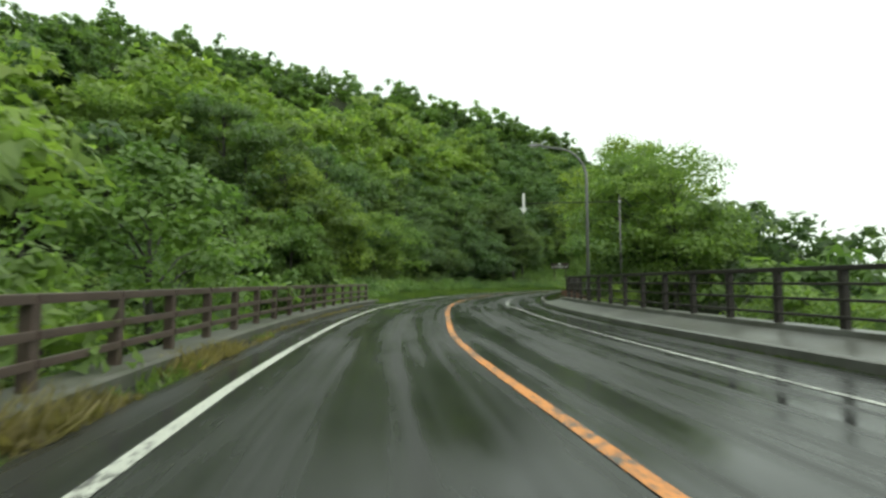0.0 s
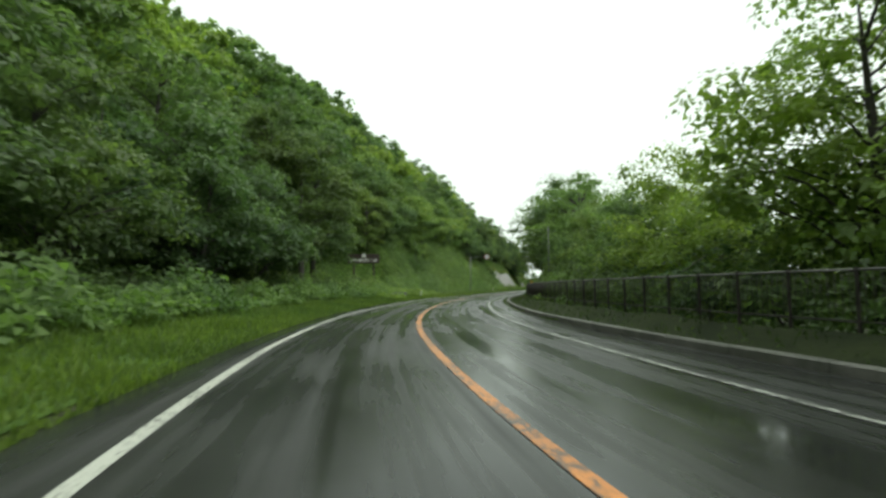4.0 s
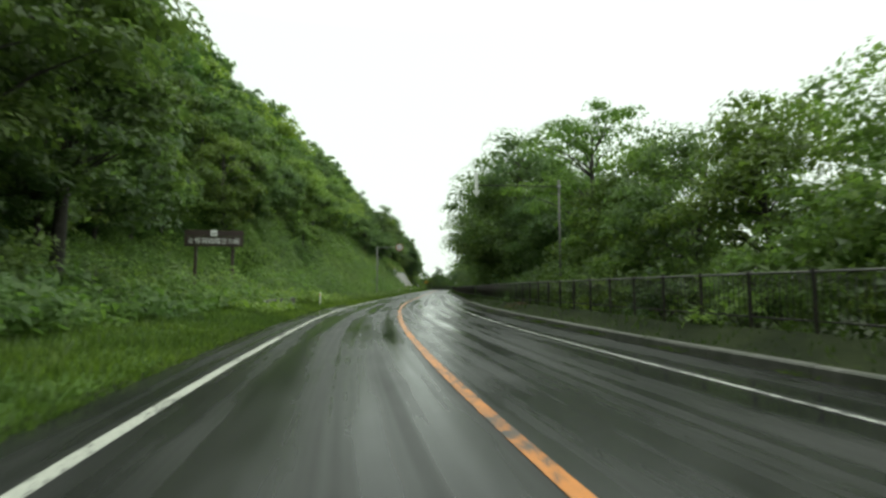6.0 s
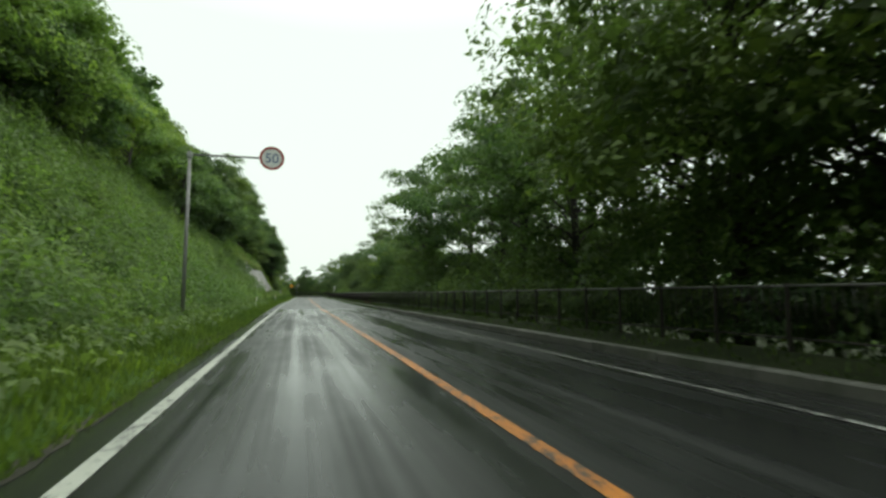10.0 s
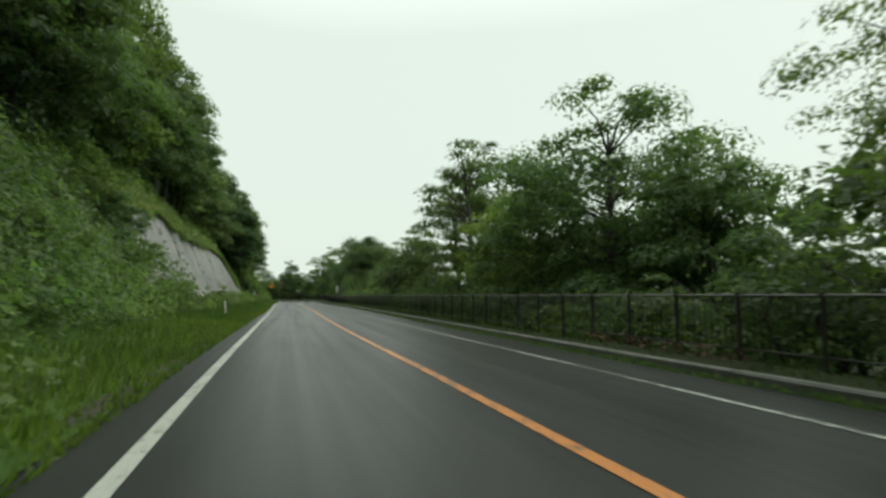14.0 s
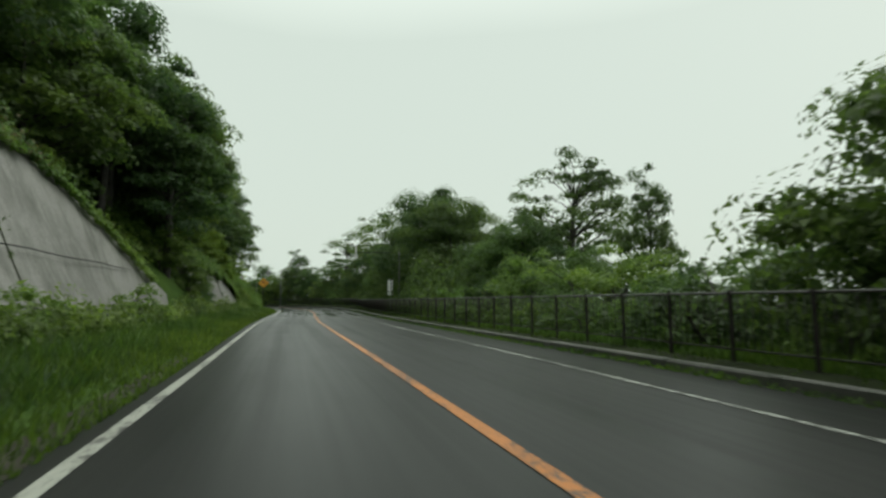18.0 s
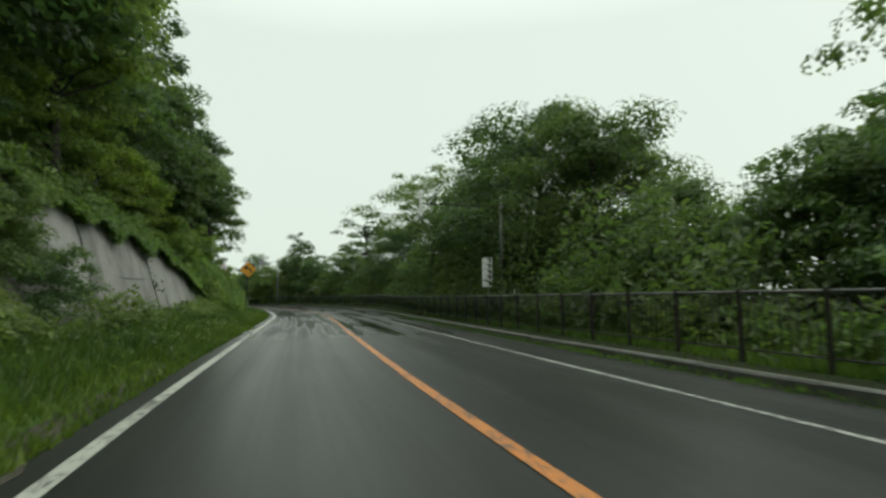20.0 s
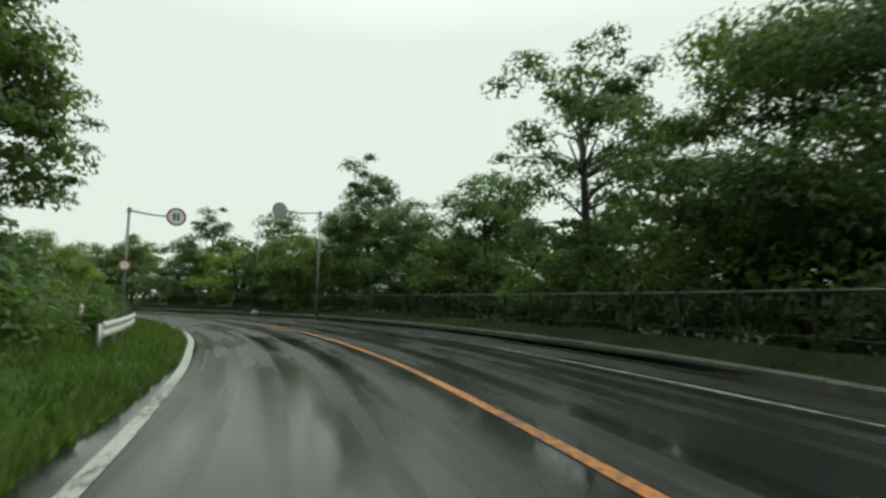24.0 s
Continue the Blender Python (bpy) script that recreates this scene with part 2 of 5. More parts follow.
BARK = surface("wet_bark", (0.022, 0.020, 0.017), (0.058, 0.052, 0.045), 2.5, 14.0, 0.75, bumpy=0.9)
LEAF = leaf_material("leaf_green", (0.076, 0.124, 0.052), (0.124, 0.196, 0.078))
# lighter leaf tone; on ravine, hill and mountain it also carries open-sky brightness and haze
LEAF_LIGHT = leaf_material("leaf_light_green", (0.110, 0.178, 0.054), (0.176, 0.266, 0.080))
# darker leaf tone; on thicket and fence bushes it stands in for canopy shade
LEAF_DARK = leaf_material("leaf_dark_green", (0.056, 0.096, 0.046), (0.094, 0.150, 0.064))
NEEDLE = leaf_material("needle_green", (0.018, 0.042, 0.020), (0.042, 0.080, 0.034))
GRASS = leaf_material("grass_blade", (0.046, 0.086, 0.024), (0.108, 0.176, 0.046))
DULLGRASS = leaf_material("dull_grass_blade", (0.024, 0.046, 0.013), (0.060, 0.098, 0.024))
DRYGRASS = leaf_material("dry_grass_blade", (0.11, 0.094, 0.040), (0.24, 0.195, 0.088))


# ---- geometry helpers ----
def mesh_np(name, verts, faces, material, smooth=False):
    """A mesh from numpy arrays: n x 3 vertices, m x k faces."""
    me = bpy.data.meshes.new(name)
    verts, faces = np.asarray(verts, np.float32), np.asarray(faces, np.int32)
    me.vertices.add(len(verts))
    me.vertices.foreach_set("co", verts.ravel())
    k = faces.shape[1]
    me.loops.add(faces.size)
    me.loops.foreach_set("vertex_index", faces.ravel())
    me.polygons.add(len(faces))
    me.polygons.foreach_set("loop_start", np.arange(0, faces.size, k, dtype=np.int32))
    me.polygons.foreach_set("loop_total", np.full(len(faces), k, np.int32))
    if smooth:
        me.polygons.foreach_set("use_smooth", np.ones(len(faces), bool))
    me.update(calc_edges=True)
    me.materials.append(material)
    return me


def part(name, bm, material, parent, label=""):
    """A bmesh, or a finished mesh, as one mesh object under a thing or a part."""
    if isinstance(bm, bmesh.types.BMesh):
        me = bpy.data.meshes.new(name)
        bm.to_mesh(me)
        bm.free()
        me.materials.append(material)
    else:
        me = bm
    ob = new(name, me)
    ob.parent = parent
    if label:
        ob["label"] = label
    return ob


def thing(name, m, label, category, group="", kind=""):
    ob = new(name)
    ob.empty_display_size = 0.2
    ob.matrix_basis = m
    return tagged(ob, label, category, group, kind)


def structure(name, me, label, category="", kind="structure"):
    return tagged(new(name, me), label, category or name.replace("_", " "), kind=kind)


def add_box(bm, x0, x1, y0, y1, z0, z1, bevel=0.0):
    r = bmesh.ops.create_cube(bm, size=1.0)
    for v in r["verts"]:
        v.co = Vector(((x0 + x1) / 2 + v.co.x * (x1 - x0), (y0 + y1) / 2 + v.co.y * (y1 - y0), (z0 + z1) / 2 + v.co.z * (z1 - z0)))
    if bevel:
        edges = {e for v in r["verts"] for e in v.link_edges}
        bmesh.ops.bevel(bm, geom=list(edges), offset=bevel, segments=2, affect="EDGES", profile=0.6)
    return bm


def box(x0, x1, y0, y1, z0, z1, bevel=0.0):
    return add_box(bmesh.new(), x0, x1, y0, y1, z0, z1, bevel)


def tube_np(points, radii, sides=6):
    """A tapered tube along points, closed at its end: vertices and quads."""
    pts = [Vector(p) for p in points]
    vs, fs = [], []
    for i, p in enumerate(pts):
        d = (pts[min(i + 1, len(pts) - 1)] - pts[max(i - 1, 0)]).normalized()
        u = d.orthogonal().normalized()
        w = d.cross(u)
        if i and last.dot(u) < 0.999:
            u = (last - d * last.dot(d)).normalized()
            w = d.cross(u)
        last = u
        for k in range(sides):
            a = 2 * math.pi * k / sides
            vs.append(p + (u * math.cos(a) + w * math.sin(a)) * radii[i])
    for i in range(len(pts) - 1):
        for k in range(sides):
            k2 = (k + 1) % sides
            fs.append((i * sides + k, i * sides + k2, (i + 1) * sides + k2, (i + 1) * sides + k))
    return vs, fs


def tube(name, points, radii, material, sides=10):
    if isinstance(radii, (int, float)):
        radii = [radii] * len(points)
    vs, fs = tube_np(points, radii, sides)
    me = bpy.data.meshes.new(name)
    n = len(points)
    caps = [tuple(reversed(range(sides))), tuple(range((n - 1) * sides, n * sides))]
    me.from_pydata(vs, [], fs + caps)
    for p in me.polygons:
        p.use_smooth = len(p.vertices) == 4
    me.materials.append(material)
    return me


def disc(name, radius, thick, material, inner=0.0, sides=40):
    """A round plate, or a ring, facing -y."""
    bm = bmesh.new()
    rings = []
    for r, y in ((radius, -thick / 2), (radius, thick / 2), (inner, thick / 2), (inner, -thick / 2)):
        if r:
            rings.append([bm.verts.new((r * math.cos(2 * math.pi * k / sides), y, r * math.sin(2 * math.pi * k / sides))) for k in range(sides)])
    pairs = ((0, 1), (1, 2), (2, 3), (3, 0)) if inner else ((0, 1),)
    for a, b in pairs:
        for k in range(sides):
            k2 = (k + 1) % sides
            bm.faces.new((rings[a][k], rings[b][k], rings[b][k2], rings[a][k2]))
    if not inner:
        bm.faces.new(rings[0])
        bm.faces.new(list(reversed(rings[1])))
    bmesh.ops.recalc_face_normals(bm, faces=bm.faces)
    me = bpy.data.meshes.new(name)
    bm.to_mesh(me)
    bm.free()
    me.materials.append(material)
    return me


def prism(name, outline, thick, material):
    """A flat plate facing -y from an outline of (x, z)."""
    bm = bmesh.new()
    a = [bm.verts.new((x, -thick / 2, z)) for x, z in outline]
    b = [bm.verts.new((x, thick / 2, z)) for x, z in outline]
    bm.faces.new(a)
    bm.faces.new(list(reversed(b)))
    for k in range(len(a)):
        k2 = (k + 1) % len(a)
        bm.faces.new((a[k], b[k], b[k2], a[k2]))
    bmesh.ops.recalc_face_normals(bm, faces=bm.faces)
    me = bpy.data.meshes.new(name)
    bm.to_mesh(me)
    bm.free()
    me.materials.append(material)
    return me


def lettering(name, words, size, material, parent, x, y, z, label="", depth=0.01):
    """Raised letters, centred, facing -y."""
    cu = bpy.data.curves.new(name, "FONT")
    cu.body, cu.size, cu.extrude = words, size, depth / 2
    cu.align_x, cu.align_y = "CENTER", "CENTER"
    tmp = new(name, cu)
    bpy.context.view_layer.update()
    me = bpy.data.meshes.new_from_object(tmp.evaluated_get(bpy.context.evaluated_depsgraph_get()))
    bpy.data.objects.remove(tmp)
    me.materials.clear()
    me.materials.append(material)
    ob = part(name, me, material, parent, label)
    ob.matrix_basis = pose(x, y, z, 90, 0, 0)
    return ob


# ---- the road's line: s metres along, d metres to the right of the centre line ----
def centre_curve():
    c = np.array(CENTRE)
    c = np.vstack([2 * c[0] - c[1], c, 2 * c[-1] - c[-2]])
    out = []
    for i in range(1, len(c) - 2):
        for u in np.arange(0, 1, 0.1):
            a, b, e, f = c[i - 1:i + 3]
            out.append(0.5 * (2 * b + (e - a) * u + (2 * a - 5 * b + 4 * e - f) * u * u + (3 * b - a - 3 * e + f) * u ** 3))
    out.append(c[-2])
    return np.array(out)


LINE = centre_curve()
TANGENT = np.gradient(LINE, axis=0)
TANGENT /= np.linalg.norm(TANGENT, axis=1)[:, None]
END = len(LINE) - 1


def xy(s, d):
    s = np.asarray(s, float)
    k = np.arange(len(LINE))
    x, y = np.interp(s, k, LINE[:, 0]), np.interp(s, k, LINE[:, 1])
    tx, ty = np.interp(s, k, TANGENT[:, 0]), np.interp(s, k, TANGENT[:, 1])
    return x + ty * d, y - tx * d


def heading(s):
    """Degrees by which the road's direction is turned from +y."""
    k = min(max(int(s), 0), END)
    return math.degrees(math.atan2(-TANGENT[k, 0], TANGENT[k, 1]))


def at(s, d, z=0.0, turn=0.0):
    """A pose beside the road: its y axis runs along the road."""
    x, y = xy(s, d)
    return pose(float(x), float(y), z, 0, 0, heading(s) + turn)


def step(a, b, x):
    u = np.clip((np.asarray(x, float) - a) / (b - a), 0, 1)
    return u * u * (3 - 2 * u)


def left_edge(s):
    """Where the asphalt ends on the hill side."""
    return -4.95 + 0.6 * step(53, 58, s) + 0.62 * step(120, 132, s)


def wall1_top(s):
    """Head of the tall retaining wall."""
    return np.interp(s, [209, 213, 218, 225, 234, 243, 248.5, 252.5, 260], [4.9, 6.2, 6.55, 5.8, 6.0, 6.25, 6.35, 5.1, 1.5])


def wall2_top(s):
    """Head of the lower retaining wall."""
    return np.interp(s, [266, 274, 279, 282, 284.5, 288.5], [4.5, 4.0, 3.7, 3.0, 2.35, 1.2])


def kerb_line(s):
    """Front of the kerb on the lake side."""
    return np.interp(s, [50, 64, 72, 82, 92, 112, 150, 192, 215, 236, 254, 268, 284, 296, 303, 310, 330],
                     [5.1, 5.2, 5.1, 4.85, 4.6, 4.65, 4.55, 4.35, 4.5, 4.62, 4.5, 4.42, 4.6, 5.0, 5.3, 6.05, 6.3])


def kerb_shift(s):
    """How far the kerb stands from its usual line."""
    return kerb_line(s) - 5.07


def fence_line(s):
    """Where the fence stands on the lake side."""
    return np.interp(s, [50, 64, 100, 150, 194, 242, 270, 286, 298, 310, 330], [7.0, 6.95, 6.5, 6.1, 5.82, 5.8, 5.5, 5.8, 6.6, 7.5, 7.8])


def fence_foot(s):
    """Height of the ground under the fence."""
    return np.interp(s, [50, 110, 150, 190, 284, 297, 330], [0.40, 0.40, 0.25, 0.12, 0.12, 0.42, 0.42])


def land(s, d):
    """Height of the land beside the road."""
    s, d = np.asarray(s, float), np.asarray(d, float)
    e = -d
    # hill side
    foot = 8.2 + 0 * s
    foot = np.where(s < 145, 8.2 + 3.0 * (1 - step(122, 142, s)), foot)
    foot = foot + 3.0 * step(109, 114, s) * (1 - step(128.5, 133, s))
    foot = np.where(s > 150, 8.2 - 1.6 * step(150, 170, s), foot)
    slope = 1.1 - 0.25 * step(285, 315, s)
    rise = np.maximum(e - foot, 0)
    low = 0.12 * np.clip(e - 4.0, 0, 4)
    hill = low + rise * slope
    # behind the retaining walls the land starts at the wall's head
    w1 = step(209, 212, s) * (1 - step(258.5, 261.5, s))
    w2 = step(265, 267, s) * (1 - step(287, 291, s))
    cut1 = np.where(e < 10.33, low, wall1_top(s) - 0.3 + (e - 10.33) * slope)
    cut2 = np.where(e < 9.15, low, wall2_top(s) - 0.2 + (e - 9.15) * slope)
    hill = hill * (1 - w1) + cut1 * w1
    hill = hill * (1 - w2) + cut2 * w2
    # grassy bank between the second wall and the bend
    hill = hill + 1.5 * step(286, 290.5, s) * (1 - step(300, 314, s)) * np.clip((e - 4.9) / 2.2, 0, 1)
    ridge = np.interp(s, [30, 60, 75, 88, 98, 113, 145, 170, 200, 300], [9, 13, 16.5, 19, 21.5, 26, 34, 38, 38, 34])
    cap = ridge + (e - 36) * 0.15
    hill = np.where(hill > cap - 5, cap - 5 + 5 * np.tanh((hill - cap + 5) / 5), hill)
    hill = hill * (1 - 0.82 * step(296, 330, s) * step(5, 12, e))
    hill = hill * (1 - step(110, 260, e))
    ravine = -6.0 * step(5.2, 11, e) + np.maximum(e - 17, 0) * 0.85
    ravine = np.minimum(ravine, cap) * (1 - step(110, 260, e))
    left = hill * step(50, 62, s) + ravine * (1 - step(50, 62, s))
    # lake side: a low bank up to the fence, then down towards the water
    foot_z = fence_foot(s)
    fence = fence_line(s)
    up = 0.06 + (foot_z - 0.06) * step(0.35, 1.0, (d - kerb_line(s)) / (fence - kerb_line(s)))
    right = up - 0.11 * np.clip(d - fence - 0.8, 0, 47) - 0.25 * np.clip(d - fence, 0, 0.8)
    gully = -6.0 * step(6.5, 12, d)
    right = right * step(50, 56, s) + gully * (1 - step(50, 56, s))
    return np.where(d < 0, left, right)


def sweep(name, s0, s1, profile, material, ds=1.0, closed=False, shift=None, caps=True):
    """A strip or bar along the road from a profile of (d, z)."""
    ss = np.linspace(s0, s1, max(2, int(round((s1 - s0) / ds)) + 1))
    n = len(profile)
    vs = []
    for s in ss:
        for d, z in profile:
            x, y = xy(s, d + (float(shift(s)) if shift else 0.0))
            vs.append((float(x), float(y), z))
    fs = []
    m = n if closed else n - 1
    for i in range(len(ss) - 1):
        for k in range(m):
            k2 = (k + 1) % n
            fs.append((i * n + k, i * n + k2, (i + 1) * n + k2, (i + 1) * n + k))
    me = bpy.data.meshes.new(name)
    if closed and caps:
        fs = fs + [tuple(reversed(range(n))), tuple(range((len(ss) - 1) * n, len(ss) * n))]
    me.from_pydata(vs, [], fs)
    me.materials.append(material)
    me.update()
    return me


# ---- ground, road, verges ----
def make_ground():
    fine_x = np.arange(-150, 300, 4.0)
    fine_y = np.arange(-110, 420, 4.0)
    far = np.array([20, 60, 140, 300, 600, 1100, 1900.0])
    gx = np.concatenate([fine_x[0] - far[::-1], fine_x, fine_x[-1] + far])
    gy = np.concatenate([fine_y[0] - far[::-1], fine_y, fine_y[-1] + far])
    X, Y = np.meshgrid(gx, gy)
    p = np.stack([X.ravel(), Y.ravel()], 1)
    best = np.full(len(p), 1e9)
    idx = np.zeros(len(p), int)
    for i in range(len(LINE)):
        q = ((p - LINE[i]) ** 2).sum(1)
        near = q < best
        best[near] = q[near]
        idx[near] = i
    v = p - LINE[idx]
    side = v[:, 0] * TANGENT[idx, 1] - v[:, 1] * TANGENT[idx, 0]
    d = np.sqrt(best) * np.where(side < 0, -1, 1)
    z = land(idx, d) - 0.9
    z = np.where(np.abs(d) < 12, np.minimum(z, -0.9), z)
    z = np.where((idx > 325) & (d < 0), np.minimum(z, 2.0), z)
    nx, ny = len(gx), len(gy)
    k = np.arange(nx * ny).reshape(ny, nx)
    f = np.stack([k[:-1, :-1], k[:-1, 1:], k[1:, 1:], k[1:, :-1]], -1).reshape(-1, 4)
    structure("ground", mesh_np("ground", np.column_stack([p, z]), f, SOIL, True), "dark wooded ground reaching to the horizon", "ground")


make_ground()


def land_strip(name, s0, s1, ds, dl, material, label):
    """The land beside the road as a finer sheet."""
    ss = np.arange(s0, s1 + 0.01, ds)
    S, D = np.meshgrid(ss, np.array(dl), indexing="ij")
    D = np.where((D > 0) & (D < 5.3), D + kerb_shift(S), D)
    D = np.where(D == -3.7, left_edge(S) + 0.06, np.where(D == -4.4, left_edge(S) - 0.4, D))
    X, Y = xy(S.ravel(), D.ravel())
    Z = land(S.ravel(), D.ravel())
    amp = np.clip(np.abs(D.ravel()) - 5.0, 0, 4) * 0.06
    Z = Z + amp * np.array([noise.noise((x * 0.35, y * 0.35, 0)) for x, y in zip(X, Y)])
    n, m = len(ss), len(dl)
    k = np.arange(n * m).reshape(n, m)
    f = np.stack([k[:-1, :-1], k[:-1, 1:], k[1:, 1:], k[1:, :-1]], -1).reshape(-1, 4)
    structure(name, mesh_np(name, np.column_stack([X, Y, Z]), f, material, True), label, "hillside" if "hill" in name else "verge")


land_strip("hillside_ground", 54, 345, 1.0, [-56, -48, -42, -37, -32, -27, -22, -18, -15, -12.5, -11.4, -10.4, -10.26, -9.22, -9.08, -8.4, -7.6, -6.8, -6, -5.2, -4.4, -3.7], TURF, "steep grassy hillside above the road")
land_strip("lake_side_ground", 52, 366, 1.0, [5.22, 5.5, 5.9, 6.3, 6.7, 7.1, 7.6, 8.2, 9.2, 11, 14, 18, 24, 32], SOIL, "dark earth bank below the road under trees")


def make_road():
    dl = np.array([-4.75, -3.9, -3.15, -2.4, -1.6, -0.8, 0.0, 0.8, 1.6, 2.4, 3.15, 4.0, 5.2])
    ss = np.arange(0, END + 0.01, 1.0)
    S, D = np.meshgrid(ss, dl, indexing="ij")
    dd = D.copy()
    dd[:, 0] = left_edge(S[:, 0])
    dd[:, 1] = -3.7
    dd[:, -2] = np.minimum(4.0, 3.7 + 0.3 * kerb_line(S[:, 0]) / 4.6)
    dd[:, -1] = 5.2 + kerb_shift(S[:, 0])
    X, Y = xy(S.ravel(), dd.ravel())
    Z = -0.012 * np.abs(dd.ravel()) / 3 + 0.006 * np.sin(S.ravel() * 0.31 + dd.ravel() * 0.7)
    n, m = len(ss), len(dl)
    k = np.arange(n * m).reshape(n, m)
    f = np.stack([k[:-1, :-1], k[:-1, 1:], k[1:, 1:], k[1:, :-1]], -1).reshape(-1, 4)
    me = mesh_np("road", np.column_stack([X, Y, Z]), f, ASPHALT, True)
    uvl = me.uv_layers.new(name="road")
    li = f.ravel()
    uvl.data.foreach_set("uv", np.column_stack([S.ravel()[li], dd.ravel()[li]]).astype(np.float32).ravel())
    me.update()
    structure("road", me, "wet dark asphalt two-lane road", "road")


make_road()


def marking(name, s0, s1, d, w, material, label, z=0.008):
    dd = d if callable(d) else (lambda s: d)
    ss = np.arange(s0, s1 + 0.01, 0.5)
    vs, fs = [], []
    for i, s in enumerate(ss):
        for q in (-w / 2, w / 2):
            x, y = xy(s, dd(s) + q)
            vs.append((float(x), float(y), z - 0.012 * abs(dd(s)) / 3 + 0.006 * math.sin(s * 0.31 + dd(s) * 0.7)))
        if i:
            fs.append((2 * i - 2, 2 * i - 1, 2 * i + 1, 2 * i))
    structure(name, mesh_np(name, vs, fs, material), label, "road marking")


def bends(ss, ds):
    return lambda q: float(np.interp(q, ss, ds))


left_path = bends([0, 31, 36, 46, 52, 58, 64, 80, 90, 105, 130, 168, 178, 200, 215, 224, 243, 262, 280, 290, 302, 307, 312], [-3.32, -3.33, -3.23, -3.19, -3.1, -2.94, -2.92, -3.4, -3.45, -3.2, -3.12, -3.1, -3.03, -3.04, -3.13, -3.3, -3.28, -3.2, -3.2, -3.1, -3.15, -3.32, -3.42])
for a, b in ((2, 269.0), (269.35, 271.6), (271.95, END - 2)):
    marking("edge_line_left", a, b, left_path, 0.15, PAINT_WHITE, "worn white edge line on wet asphalt")
marking("edge_line_right", 2, END - 2, bends([0, 46, 52, 90, 110, 135, 165, 193, 200, 225, 240, 270, 287, 293, 302], [3.35, 3.35, 3.0, 3.15, 3.25, 3.4, 3.12, 3.1, 2.93, 3.1, 3.1, 2.95, 2.9, 3.45, 3.85]), 0.105, PAINT_THIN, "thin worn white edge line on wet asphalt")
centre_path = bends([0, 29, 33, 36, 40, 46, 52, 62, 84, 90, 98, 107, 114, 130, 164, 176, 184, 192, 207, 223, 234, 270, 282, 292, 303], [-0.02, -0.02, -0.11, -0.12, 0.05, 0.12, 0.03, 0.06, -0.2, -0.18, -0.12, -0.03, 0.06, 0.06, 0.2, 0.15, 0.24, 0.27, 0.05, -0.05, 0.0, 0.03, 0.1, 0.25, 0.3])
marking("centre_line", 2, 172, centre_path, 0.15, PAINT_ORANGE, "badly worn orange centre line on wet asphalt")
marking("centre_line", 172, 286, centre_path, 0.15, PAINT_ORANGE_FRESH, "orange centre line on wet asphalt")
marking("centre_line", 286, END - 2, centre_path, 0.15, PAINT_ORANGE, "badly worn orange centre line in the bend")



def verge_dirt():
    """Washed-out soil lying on the asphalt edge, in an uneven tongue."""
    ss = np.arange(57, 346, 0.3)
    rows = []
    for s in ss:
        e = float(left_edge(s))
        reach = 0.05 + 0.34 * max(0.0, noise.noise((s * 0.22, 0.0, 1.0)) + 0.15) + 0.12 * noise.noise((s * 1.9, 0.0, 4.0))
        for d in (e - 0.25, e + 0.02, e + max(0.03, reach)):
            x, y = xy(s, d)
            z = -0.012 * abs(d) / 3 + 0.006 * math.sin(s * 0.31 + d * 0.7)
            rows.append((float(x), float(y), z + (0.03 if d < e else 0.018 if d < e + 0.025 else 0.005)))
    k = np.arange(len(rows)).reshape(-1, 3)
    f = np.stack([k[:-1, :-1], k[:-1, 1:], k[1:, 1:], k[1:, :-1]], -1).reshape(-1, 4)
    structure("verge_dirt", mesh_np("verge_dirt", np.array(rows), f, DIRT, True), "washed-out dark soil along the asphalt edge", "soil")


verge_dirt()
# bridge deck edges and expansion joint
structure("bridge_joint", sweep("bridge_joint", 47.6, 47.95, [(-4.9, 0.002), (4.5, 0.002)], DARK_BROWN, 0.3), "dark steel bridge expansion joint across the road", "expansion joint")
structure("bridge_kerb_left", sweep("bridge_kerb_left", 2, 54, [(-4.48, -0.3), (-4.5, 0.15), (-4.56, 0.18), (-5.18, 0.18), (-5.22, -0.6)], MOSSY, 1.0, True), "mossy concrete kerb under the bridge railing", "kerb")
structure("bridge_pavement", sweep("bridge_pavement", 2, 52, [(4.84, -0.3), (4.85, 0.14), (4.9, 0.17), (5.76, 0.33), (5.78, 0.43), (6.28, 0.43), (6.28, -0.7)], PAVING, 1.0, True), "wet raised concrete pavement on the bridge", "pavement")


